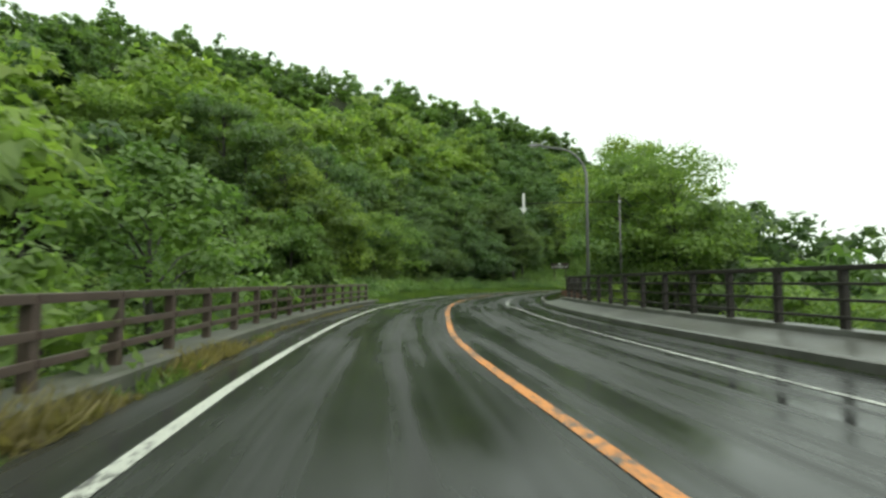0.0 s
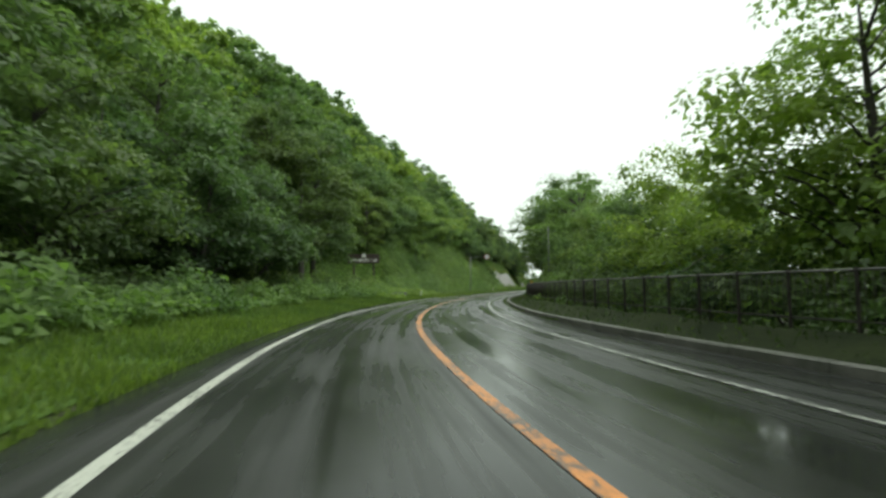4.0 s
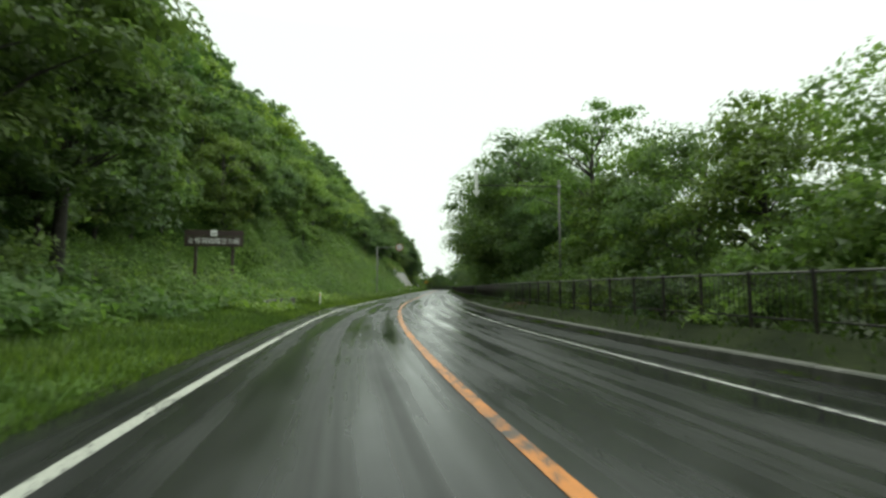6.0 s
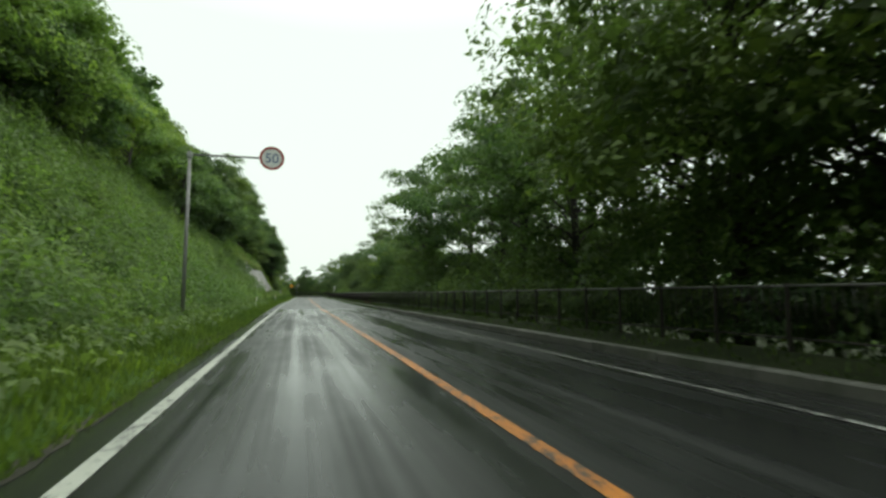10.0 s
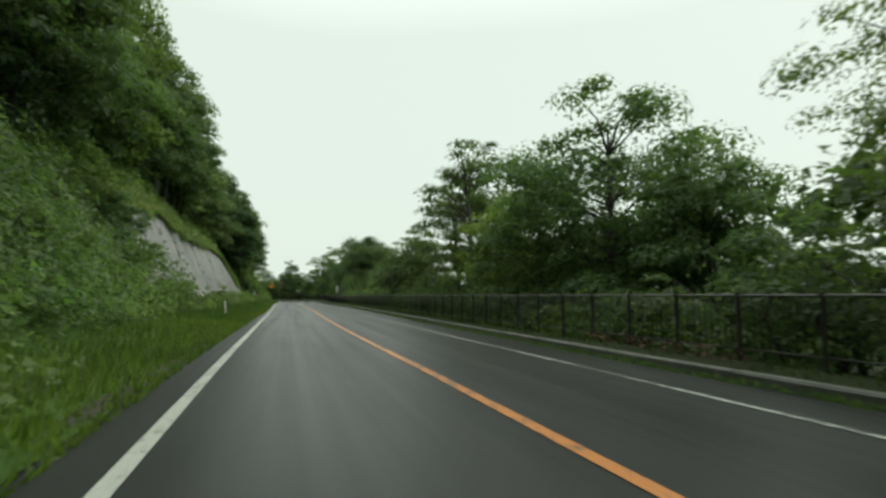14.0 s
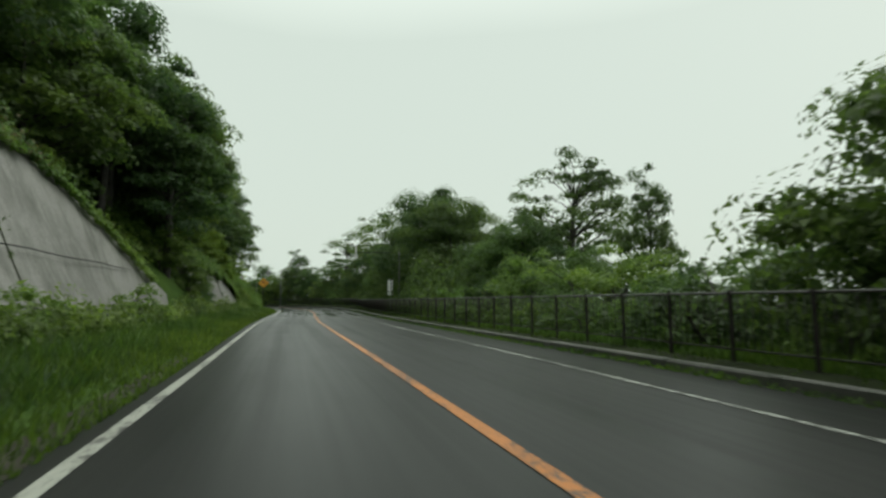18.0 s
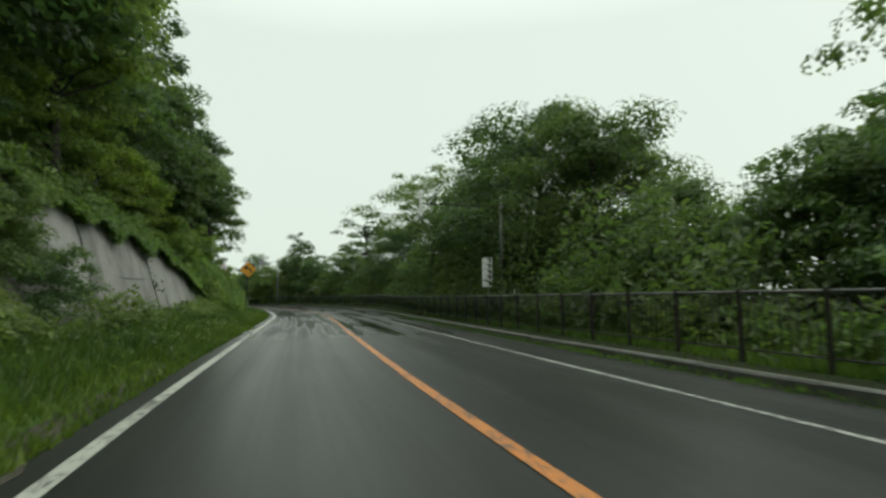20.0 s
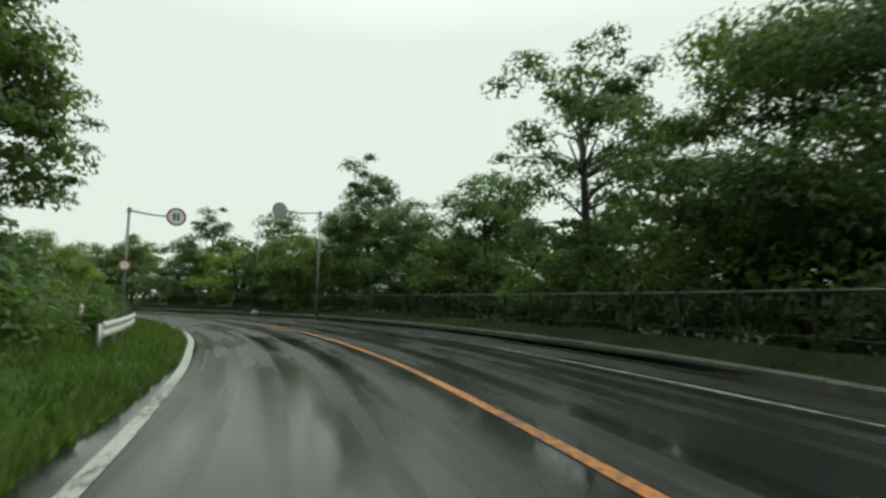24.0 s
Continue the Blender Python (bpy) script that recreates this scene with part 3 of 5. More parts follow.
# ---- bridge railings ----
def railing(name, s0, s1, d, z0, rails, post_w, gap, material, label):
    """Posts and rails along the road, each rail in post-to-post lengths."""
    t = thing(name, at(s0, d, z0), label, "bridge railing")
    inv = t.matrix_basis.inverted()
    n = int(round((s1 - s0) / gap))
    top = max(z for z, h, w in rails)
    pm = bpy.data.meshes.new("post")
    bm = box(-post_w / 2, post_w / 2, -post_w / 2, post_w / 2, 0, top - 0.03, 0.012)
    bm.to_mesh(pm)
    bm.free()
    pm.materials.append(material)
    for k in range(n + 1):
        s = s0 + k * gap
        p = part("post", pm, material, t)
        p.matrix_basis = inv @ at(s, d, z0)
    for z, h, w in rails:
        rm = bpy.data.meshes.new("rail")
        bm = box(-w / 2, w / 2, -gap * 0.502, gap * 0.502, -h / 2, h / 2, 0.012)
        bm.to_mesh(rm)
        bm.free()
        rm.materials.append(material)
        for k in range(n):
            p = part("rail", rm, material, t)
            p.matrix_basis = inv @ at(s0 + (k + 0.5) * gap, d - (0 if z == top else math.copysign(post_w * 0.5, d)), z0 + z)
    return t


railing("bridge_railing", 4.6, 52.6, -4.88, 0.18, [(0.86, 0.10, 0.15), (0.52, 0.09, 0.05), (0.25, 0.09, 0.05)], 0.13, 1.5, BROWN, "brown painted steel bridge railing with three rails")
railing("bridge_railing", 4.0, 50.5, 6.0, 0.42, [(1.03, 0.09, 0.13), (0.76, 0.05, 0.05), (0.49, 0.05, 0.05), (0.2, 0.05, 0.05)], 0.12, 1.5, DARK_BROWN, "dark brown steel railing beside the bridge pavement")


# ---- kerb and bar fence on the lake side ----
kerb = structure("kerb", sweep("kerb", 52, 366, [(5.07, -0.3), (5.07, 0.10), (5.20, 0.10), (5.22, -0.3)], KERB, 1.0, True, kerb_shift), "low weathered concrete kerb at the road edge", "kerb")
for k in range(157):
    a = 52 + 2.0 * k
    part("kerb_stone", sweep("kerb_stone", a + 0.012, a + 1.988, [(5.05, -0.2), (5.05, 0.13 + 0.008 * math.sin(k * 2.3)), (5.08, 0.16), (5.21, 0.16 + 0.006 * math.sin(k * 1.7)), (5.235, -0.2)], KERB, 1.0, True, kerb_shift), KERB, kerb)


def fence_top(s):
    return float(np.interp(s, [54, 66, 100, 170, 190, 236, 270, 290, 300], [1.50, 1.49, 1.46, 1.27, 1.27, 1.31, 1.26, 1.28, 1.46]))


FENCE_POST = bpy.data.meshes.new("post")
bm = box(-0.03, 0.03, -0.03, 0.03, -0.4, 1.0, 0.006)
bm.to_mesh(FENCE_POST)
bm.free()
FENCE_POST.materials.append(DARK_BROWN)
FENCE_TOP = tube("top_rail", [(0, -0.5, 0), (0, 0.5, 0)], 0.024, RAIL, 8)
FENCE_LOW = tube("bottom_rail", [(0, -0.5, 0), (0, 0.5, 0)], 0.018, DARK_BROWN, 6)
FENCE_BAR = tube("bar", [(0, 0, 0), (0, 0, 1)], 0.0095, DARK_BROWN, 5)


def bar_fence(s0, s1, first, gap=1.5):
    """One length of fence: posts, two rails and thin upright bars."""
    t = thing("bar_fence", at(s0, float(fence_line(s0)), 0.0), "dark brown steel fence of thin upright bars under trees", "fence", "lengths of the roadside fence")
    inv = t.matrix_basis.inverted()
    n = int((s1 - s0) / gap)
    for k in range(n + 1):
        s = s0 + k * gap
        d = float(fence_line(s))
        top = fence_top(s)
        if k or first:
            p = part("post", FENCE_POST, DARK_BROWN, t)
            p.matrix_basis = inv @ at(s, d, 0.0) @ Matrix.Diagonal((1, 1, top + 0.05, 1))
        if k == n:
            break
        e = float(fence_line(s + gap))
        a, b = Vector((*map(float, xy(s, d)), 0)), Vector((*map(float, xy(s + gap, e)), 0))
        turn = math.atan2(-(b - a).x, (b - a).y)
        mid = Matrix.Translation((a + b) / 2) @ Matrix.Rotation(turn, 4, "Z")
        run = (b - a).length
        sm = s + gap / 2
        top = fence_top(sm)
        foot = float(fence_foot(sm)) + 0.2
        for name, me, z in (("top_rail", FENCE_TOP, top), ("bottom_rail", FENCE_LOW, foot)):
            p = part(name, me, DARK_BROWN, t)
            p.matrix_basis = inv @ mid @ Matrix.Translation((0, 0, z)) @ Matrix.Diagonal((1, run * 1.01, 1, 1))
        for j in range(1, 10):
            p = part("bar", FENCE_BAR, DARK_BROWN, t)
            p.matrix_basis = inv @ mid @ Matrix.Translation((0, run * (j / 10 - 0.5), foot)) @ Matrix.Diagonal((1, 1, top - foot, 1))
    return t


for k in range(10):
    bar_fence(53.2 + 30 * k, 83.2 + 30 * k, k == 0)


# ---- retaining walls ----
TUFTS = []


def retaining_wall(name, s0, s1, base, head, thick, joints, label):
    """A leaning concrete wall in bays with open joints. base, head: (d, z) as functions of s."""
    t = thing(name, at(s0, base(s0)[0], 0.0), label, "retaining wall")
    inv = t.matrix_basis.inverted()
    cuts = [s0] + joints + [s1]
    for a, b in zip(cuts, cuts[1:]):
        a2, b2 = a + 0.035, b - 0.035
        n = max(2, int((b2 - a2) / 0.8))
        bm = bmesh.new()
        rows = []
        for i in range(n + 1):
            s = a2 + (b2 - a2) * i / n
            (d0, z0), (d1, z1) = base(s), head(s)
            ring = []
            for q in np.linspace(0, 1, 6):
                d = d0 + (d1 - d0) * q
                z = z0 - 0.9 + (z1 - z0 + 0.9) * q
                x, y = xy(s, d)
                ring.append(inv @ Vector((float(x), float(y), z + 0.01 * noise.noise((s, q * 3, 0)))))
            x, y = xy(s, d1 - thick)
            ring.append(inv @ Vector((float(x), float(y), z1)))
            x, y = xy(s, d0 - thick)
            ring.append(inv @ Vector((float(x), float(y), z0 - 0.9)))
            rows.append([bm.verts.new(v) for v in ring])
        for i in range(n):
            for k in range(8):
                k2 = (k + 1) % 8
                bm.faces.new((rows[i][k], rows[i][k2], rows[i + 1][k2], rows[i + 1][k]))
        bm.faces.new(rows[0])
        bm.faces.new(list(reversed(rows[-1])))
        bmesh.ops.recalc_face_normals(bm, faces=bm.faces)
        part("wall_bay", bm, WALL, t)
    # dark soil seen in the open joints
    rng = random.Random(int(s0))
    for j in joints:
        (d0, z0), (d1, z1) = base(j), head(j)
        P = []
        for q in np.linspace(0, 1, 9):
            x, y = xy(j + rng.uniform(-0.13, 0.13), d0 + (d1 - d0) * q - 0.035)
            P.append(inv @ Vector((float(x), float(y), z0 - 0.9 + (z1 - z0 + 0.86) * q)))
            if rng.random() < 0.62:
                TUFTS.append((t.matrix_basis @ P[-1], rng.uniform(0.08, 0.26)))
        part("joint", tube("joint", P, [rng.uniform(0.035, 0.075) for p in P], SOIL, 6), SOIL, t, "dark open joint")
    return t


def wall1_head(s):
    z = float(wall1_top(s)) + 0.05 * math.sin(s * 0.9)
    return (-7.45 - (z - 0.8) * 0.477, z)


def wall2_head(s):
    z = float(wall2_top(s)) + 0.05 * math.sin(s * 1.1)
    return (-7.2 - (z - 0.7) * 0.372, z)


retaining_wall("retaining_wall", 209.5, 260, lambda s: (-7.45, 0.8), wall1_head, 0.5, [213.6, 217.35, 220.9, 228.4, 236.8, 245.9], "tall leaning grey concrete retaining wall with weedy joints")
retaining_wall("retaining_wall", 266, 288.5, lambda s: (-7.2, 0.7), wall2_head, 0.5, [271, 277.5, 284.5], "lower grey concrete retaining wall under hanging bushes")


def torn_sheet(s, z0, z1):
    """A ragged white sheet that clings to the wall's face."""
    t = thing("torn_sheet", at(s, -7.45, 0.0), "torn white sheet clinging to the concrete wall", "sheet")
    inv = t.matrix_basis.inverted()
    rng = random.Random(5)
    bm = bmesh.new()
    rows = []
    for k in range(9):
        z = z0 + (z1 - z0) * k / 8
        half = 0.85 - 0.55 * (k / 8) ** 1.5
        row = []
        for j in range(6):
            q = s - 0.3 * k / 8 + (j / 5 * 2 - 1) * half + (rng.uniform(-0.12, 0.12) if j in (0, 5) else 0)
            x, y = xy(q, -7.45 - (z - 0.8) * 0.477 + 0.03 + 0.025 * rng.random())
            row.append(bm.verts.new(inv @ Vector((float(x), float(y), z + (rng.uniform(-0.06, 0.06) if k in (0, 8) else 0)))))
        rows.append(row)
    for k in range(8):
        for j in range(5):
            bm.faces.new((rows[k][j], rows[k][j + 1], rows[k + 1][j + 1], rows[k + 1][j]))
    bmesh.ops.solidify(bm, geom=bm.faces[:], thickness=0.008)
    part("sheet", bm, WHITE, t)


torn_sheet(210.9, 2.62, 3.85)


def wall_cable(s0, s1, d, z):
    t = thing("cable", at(s0, d, z), "thin black cable strung along the concrete wall", "cable")
    inv = t.matrix_basis.inverted()
    pts = [inv @ Vector((*map(float, xy(s, d - 0.03 * math.sin(s))), z - 0.05 * abs(math.sin((s - s0) * 0.6)))) for s in np.arange(s0, s1, 0.8)]
    part("wire", tube("wire", pts, 0.022, BLACK, 6), BLACK, t)


wall_cable(209.8, 256, -8.32, 2.62)
wall_cable(266, 285, -7.85, 2.0)


# ---- plants ----
def leaf_cards(pos, normal, size, rng, aspect=0.55):
    """Leaf blades: slim pointed triangles at pos, facing about normal."""
    n = len(pos)
    t = rng.normal(size=(n, 3))
    t -= (t * normal).sum(1)[:, None] * normal
    t /= np.linalg.norm(t, axis=1)[:, None] + 1e-9
    b = np.cross(normal, t)
    L = size[:, None]
    tip = pos + t * L * 0.6 - normal * L * 0.15
    a = pos - t * L * 0.4 + b * L * aspect * 0.55
    c = pos - t * L * 0.28 - b * L * aspect * 0.55
    V = np.stack([a, tip, c], 1).reshape(-1, 3)
    F = np.arange(3 * n).reshape(-1, 3)
    return V, F


def clump_leaves(centres, radii, count, size, rng, flat=0.6, up=0.38, inner=20):
    """count leaves spread over the outer, upper parts of flattened clumps."""
    w = radii ** 2
    k = rng.choice(len(centres), count, p=w / w.sum())
    u = rng.normal(size=(count, 3))
    u[:, 2] = np.abs(u[:, 2]) * 1.0 - 0.3 * rng.random(count)
    u /= np.linalg.norm(u, axis=1)[:, None]
    rr = radii[k] * np.where(rng.random(count) < 0.8, 0.82 + 0.2 * rng.random(count), 0.3 + 0.5 * rng.random(count))
    off = u * rr[:, None]
    off[:, 2] *= flat
    off[:, 2] -= 0.22 * (off[:, 0] ** 2 + off[:, 1] ** 2) / radii[k]
    pos = centres[k] + off
    nrm = u * (1 - up) + np.array([0, 0, up]) + rng.normal(size=(count, 3)) * 0.24
    nrm /= np.linalg.norm(nrm, axis=1)[:, None]
    V, F = leaf_cards(pos, nrm, size * (0.65 + 0.7 * rng.random(count)), rng)
    # shaded sprays inside each clump close it up, so that gaps stay between the clumps
    k = np.repeat(np.arange(len(centres)), inner)
    if not len(k):
        return V, F
    u = rng.normal(size=(len(k), 3))
    u *= (0.62 * rng.random(len(k)) ** 0.4 / np.linalg.norm(u, axis=1))[:, None] * radii[k][:, None]
    u[:, 2] *= flat
    nrm = rng.normal(size=(len(k), 3)) * 0.45 + np.array([0, 0, 0.5])
    nrm /= np.linalg.norm(nrm, axis=1)[:, None]
    W, G = leaf_cards(centres[k] + u, nrm, size * 1.55 * (0.7 + 0.6 * rng.random(len(k))), rng, 0.7)
    return np.vstack([V, W]), np.vstack([F, G + len(V)])


def make_tree(seed, height, radius, base, clumps, leaves, size, material, label, spread=1.0, flat=0.55, top=0.35, stems=1, kind="tree", inner=15):
    """A broadleaf tree: trunk with limbs, crown of leaf clumps. base: height of the lowest foliage."""
    rng = np.random.default_rng(seed)
    t = thing(kind, pose(0, 0, -500), label, kind)
    # clump centres inside an egg-shaped, uneven crown
    C, R = [], []
    mid = base + (height - base) * 0.45
    while len(C) < clumps:
        p = rng.uniform(-1, 1, 3)
        r = np.linalg.norm(p)
        if r > 1 or r < (0.2 if spread < 0.7 else 0.35):
            continue
        lob = 0.90 + 0.28 * noise.noise((p[0] * 1.7 + seed, p[1] * 1.7, p[2] * 1.7))
        hz = (height - mid) if p[2] > 0 else (mid - base)
        taper = 1 - top * max(p[2], 0)
        C.append((p[0] * radius * lob * taper, p[1] * radius * lob * taper, mid + p[2] * hz * lob))
        R.append(radius * rng.uniform(0.17, 0.36) * spread)
    C, R = np.array(C), np.array(R)
    V, F = clump_leaves(C, R, leaves, size, rng, flat, inner=inner)
    # trunk and limbs
    tv, tf = [], []
    lean = rng.normal(size=2) * 0.04 * height
    for st in range(stems):
        o = rng.normal(size=2) * 0.25 * (stems > 1)
        spl = rng.normal(size=2) * radius * 0.25 * (stems > 1)
        r0 = 0.013 * height + 0.04
        pts = [(o[0], o[1], -0.6), (o[0] * 1.1, o[1] * 1.1, base * 0.5), (lean[0] * 0.6 + spl[0] * 0.6, lean[1] * 0.6 + spl[1] * 0.6, mid), (lean[0] + spl[0], lean[1] + spl[1], height * (0.8 if stems == 1 else 0.6))]
        v, f = tube_np(pts, [r0 * 1.25, r0, r0 * 0.6, r0 * 0.15], 7)
        tf += [tuple(i + len(tv) for i in q) for q in f]
        tv += v
        for j in rng.choice(len(C), len(C) // 2 if stems == 1 else 5, replace=False):
            c = C[j]
            zs = max(base * 0.55, min(c[2] - 0.4 * abs(c[0]) - 0.5, height * 0.7))
            q = zs / (height * 0.8)
            s0 = Vector((o[0] + (lean[0] + spl[0]) * q, o[1] + (lean[1] + spl[1]) * q, zs))
            e = Vector(c)
            m = (s0 + e) / 2 + Vector((rng.normal() * 0.25, rng.normal() * 0.25, 0.25))
            v, f = tube_np([s0, m, e], [r0 * 0.30, r0 * 0.17, r0 * 0.05], 4)
            tf += [tuple(i + len(tv) for i in w) for w in f]
            tv += v
    part("trunk", mesh_np("trunk", np.array([tuple(v) for v in tv]), tf, BARK, True), BARK, t)
    part("crown", mesh_np("crown", V, F, material), material, t)
    return t


def make_conifer(seed, height, radius, label):
    rng = np.random.default_rng(seed)
    t = thing("conifer", pose(0, 0, -500), label, "tree")
    v, f = tube_np([(0, 0, -0.5), (0, 0, height * 0.5), (0, 0, height)], [0.22, 0.13, 0.02], 7)
    part("trunk", mesh_np("trunk", np.array([tuple(q) for q in v]), f, BARK, True), BARK, t)
    n = 4200
    z = 1.5 + (height - 1.5) * rng.random(n) ** 1.2
    z = np.round(z / 0.55) * 0.55 + rng.normal(size=n) * 0.08
    lim = radius * (1 - (z - 1.5) / (height - 1.2)) ** 0.85 + 0.15
    r = lim * rng.random(n) ** 0.5
    a = rng.random(n) * 2 * math.pi
    pos = np.column_stack([r * np.cos(a), r * np.sin(a), z - 0.28 * r])
    nrm = np.column_stack([np.cos(a) * 0.3, np.sin(a) * 0.3, np.ones(n)]) + rng.normal(size=(n, 3)) * 0.25
    nrm /= np.linalg.norm(nrm, axis=1)[:, None]
    V, F = leaf_cards(pos, nrm, 0.55 * (0.6 + 0.6 * rng.random(n)), rng, 0.4)
    part("crown", mesh_np("crown", V, F, NEEDLE), NEEDLE, t)
    return t


def place(proto, s, d, scale=1.0, turn=0.0, tall=1.0, sink=0.2, label="", group=""):
    x, y = xy(s, d)
    m = pose(float(x), float(y), float(land(s, d)) - sink, 0, 0, turn) @ Matrix.Diagonal((scale, scale, scale * tall, 1))
    ob = copy_thing(proto, m)
    if label:
        ob["label"] = label
    if group:
        ob["group"] = group
    return ob


PROTOS = []


def proto(*a, **k):
    p = make_tree(*a, **k)
    PROTOS.append(p)
    return p


BROAD = [proto(11 + i, 9.0, 4.0, 1.2, 66, 10000, 0.175, m, "broad leafy tree with dense wet green crown", inner=36) for i, m in enumerate((LEAF, LEAF, LEAF_LIGHT))]
GREAT = [proto(171 + i, 15.0, 6.4, 2.2, 96, 17000, 0.20, m, "great spreading tree with heavy boughs over the fence", top=0.3, inner=74) for i, m in enumerate((LEAF, LEAF_DARK, LEAF_LIGHT))]
RAVINE = [proto(131 + i, 9.0, 4.0, 0.8, 56, 6200, 0.208, m, "broad light green tree rooted in the ravine", inner=30) for i, m in enumerate((LEAF_LIGHT, LEAF, LEAF_LIGHT))]
TALL = [proto(31 + i, 12.5, 3.7, 2.2, 70, 9000, 0.208, m, "tall leafy tree with uneven dark green crown", top=0.5, inner=34) for i, m in enumerate((LEAF, LEAF_DARK))]
DOME = [proto(51 + i, 6.0, 3.5, 0.2, 54, 8600, 0.17, m, "dome-shaped leafy tree with foliage down to the ground", stems=3, top=0.08, inner=30) for i, m in enumerate((LEAF, LEAF_LIGHT))]
AIRY = [proto(71 + i, 12.5, 4.6, 3.2, 92, 10500, 0.165, m, "airy tree with layered sprays of leaves and open branches", flat=0.42, spread=0.72, inner=24) for i, m in enumerate((LEAF, LEAF_DARK, LEAF_LIGHT))]
HIGH = proto(91, 14.5, 7.2, 6.4, 92, 10500, 0.165, LEAF, "tall tree with a high open crown hanging over the road", flat=0.42, spread=0.72, top=0.5, inner=38)
BANK = [proto(91 + i, 9.0, 3.9, 0.1, 60, 6200, 0.232, m, "leafy tree clothed to the ground on the steep slope", flat=0.6, top=0.45, inner=28) for i, m in enumerate((LEAF, LEAF_DARK, LEAF_LIGHT))]
UPPER = [proto(151 + i, 9.0, 4.0, 0.3, 40, 2900, 0.33, m, "leafy tree on the upper wooded slope", flat=0.6, top=0.4, inner=12) for i, m in enumerate((LEAF, LEAF_DARK, LEAF))]
BUSH = [proto(111 + i, 2.4, 1.7, 0.1, 22, 1050, 0.15, m, "leafy green roadside bush among weeds", stems=2, kind="bush", inner=10) for i, m in enumerate((LEAF, LEAF_LIGHT, LEAF_DARK))]
MOUND = [proto(201, 8.2, 5.0, 0.1, 96, 15000, 0.2, LEAF_DARK, "dense dark domed tree with boughs down to the ground", stems=3, top=0.1, inner=100, spread=1.12)]
VINE = proto(191, 5.2, 1.45, 0.0, 46, 4200, 0.15, LEAF_LIGHT, "dead trunk draped to the ground in bright vines", flat=1.0, top=0.15, inner=20)
FIR = make_conifer(5, 11.0, 2.4, "dark narrow conifer on the wooded hillside")
PROTOS.append(FIR)


def crown_block(seed, height, radius, base, clumps, leaves, size):
    """Leaves of one far tree, as bare arrays."""
    rng = np.random.default_rng(seed)
    p = rng.normal(size=(clumps, 3))
    p /= np.linalg.norm(p, axis=1)[:, None]
    p *= (0.45 + 0.55 * rng.random(clumps))[:, None]
    mid = base + (height - base) * 0.45
    C = np.column_stack([p[:, 0] * radius, p[:, 1] * radius, mid + p[:, 2] * np.where(p[:, 2] > 0, height - mid, mid - base)])
    return clump_leaves(C, radius * rng.uniform(0.26, 0.42, clumps), leaves, size, rng, 0.6, inner=6)


def wood(name, spots, blocks, material, label):
    """Many far trees as one joined mass. spots: s, d, scale, turn."""
    Vs, Fs, n = [], [], 0
    for k, (s, d, sc, a) in enumerate(spots):
        V, F = blocks[k % len(blocks)]
        x, y = xy(s, d)
        c, q = math.cos(a) * sc, math.sin(a) * sc
        W = np.column_stack([V[:, 0] * c - V[:, 1] * q + float(x), V[:, 0] * q + V[:, 1] * c + float(y), V[:, 2] * sc + float(land(s, d)) - 0.4])
        Vs.append(W)
        Fs.append(F + n)
        n += len(V)
    structure(name, mesh_np(name, np.vstack(Vs), np.vstack(Fs), material), label, "wood", "stuff")


rnd = random.Random(7)
HILL = "trees on the hillside"
# hillside wood, front row
s = 57.0
while s < 322:
    d = -(11.2 if s < 108 else 16.8 if s < 130 else 14.6 if s < 204 else 12.2 if s < 262 else 10.6 if s < 296 else 10.0) - rnd.uniform(0, 1.3)
    kinds = BANK[1:2] + TALL[1:] if 101 < s < 118 else BANK[:2] if 84 < s < 118 else BANK if s < 225 else BANK[:2] + TALL
    sc = rnd.uniform(0.85, 1.1) if s < 118 else rnd.uniform(0.8, 1.05) if s < 200 else rnd.uniform(0.9, 1.12) if s < 296 else rnd.uniform(0.5, 0.68)
    place(rnd.choice(kinds), s, d, sc, rnd.uniform(0, 360), rnd.uniform(0.9, 1.12), group=HILL)
    s += rnd.uniform(3.0, 4.1)
s = 59.0
while s < 304:
    d = -(16.0 if s < 118 else 18.4 if s < 208 else 15.6) - rnd.uniform(0, 1.8)
    place(rnd.choice(UPPER), s, d, rnd.uniform(0.9, 1.15), rnd.uniform(0, 360), rnd.uniform(0.9, 1.1), sink=0.5, group=HILL)
    s += rnd.uniform(4.2, 5.6)
# rows further up the hill
BLOCKS = [crown_block(200 + k, 8.8 + 0.6 * (k % 3), 3.9, 0.3, 22, 780, 0.62) for k in range(5)]
up_light, up_dark = [], []
for row, d0 in enumerate((22, 27.5, 33, 39, 45, 51)):
    s = 55.0 + row * 1.1
    while s < (306 if d0 < 36 else 140):
        q = (s, -d0 - rnd.uniform(-1.8, 1.8), rnd.uniform(0.8, 1.2), rnd.uniform(0, 6.28))
        # more of the lighter copy before s 130: open-sky brightness set by leaf colour
        (up_light if rnd.random() < (0.65 if s < 130 else 0.3) else up_dark).append(q)
        s += rnd.uniform(4.4, 6.4)
for k in range(40):
    q = (rnd.uniform(10, 56), -rnd.uniform(27, 48), rnd.uniform(0.9, 1.25), rnd.uniform(0, 6.28))
    (up_light if k % 3 else up_dark).append(q)
for k in range(6):
    up_light.append((94 + 2.2 * k + rnd.uniform(-1, 1), -rnd.uniform(25, 33), rnd.uniform(1.3, 1.6), rnd.uniform(0, 6.28)))
wood("hillside_wood", up_light, BLOCKS, LEAF_LIGHT, "light green treetops covering the hillside")
wood("hillside_wood", up_dark, BLOCKS, LEAF, "green treetops covering the hillside")


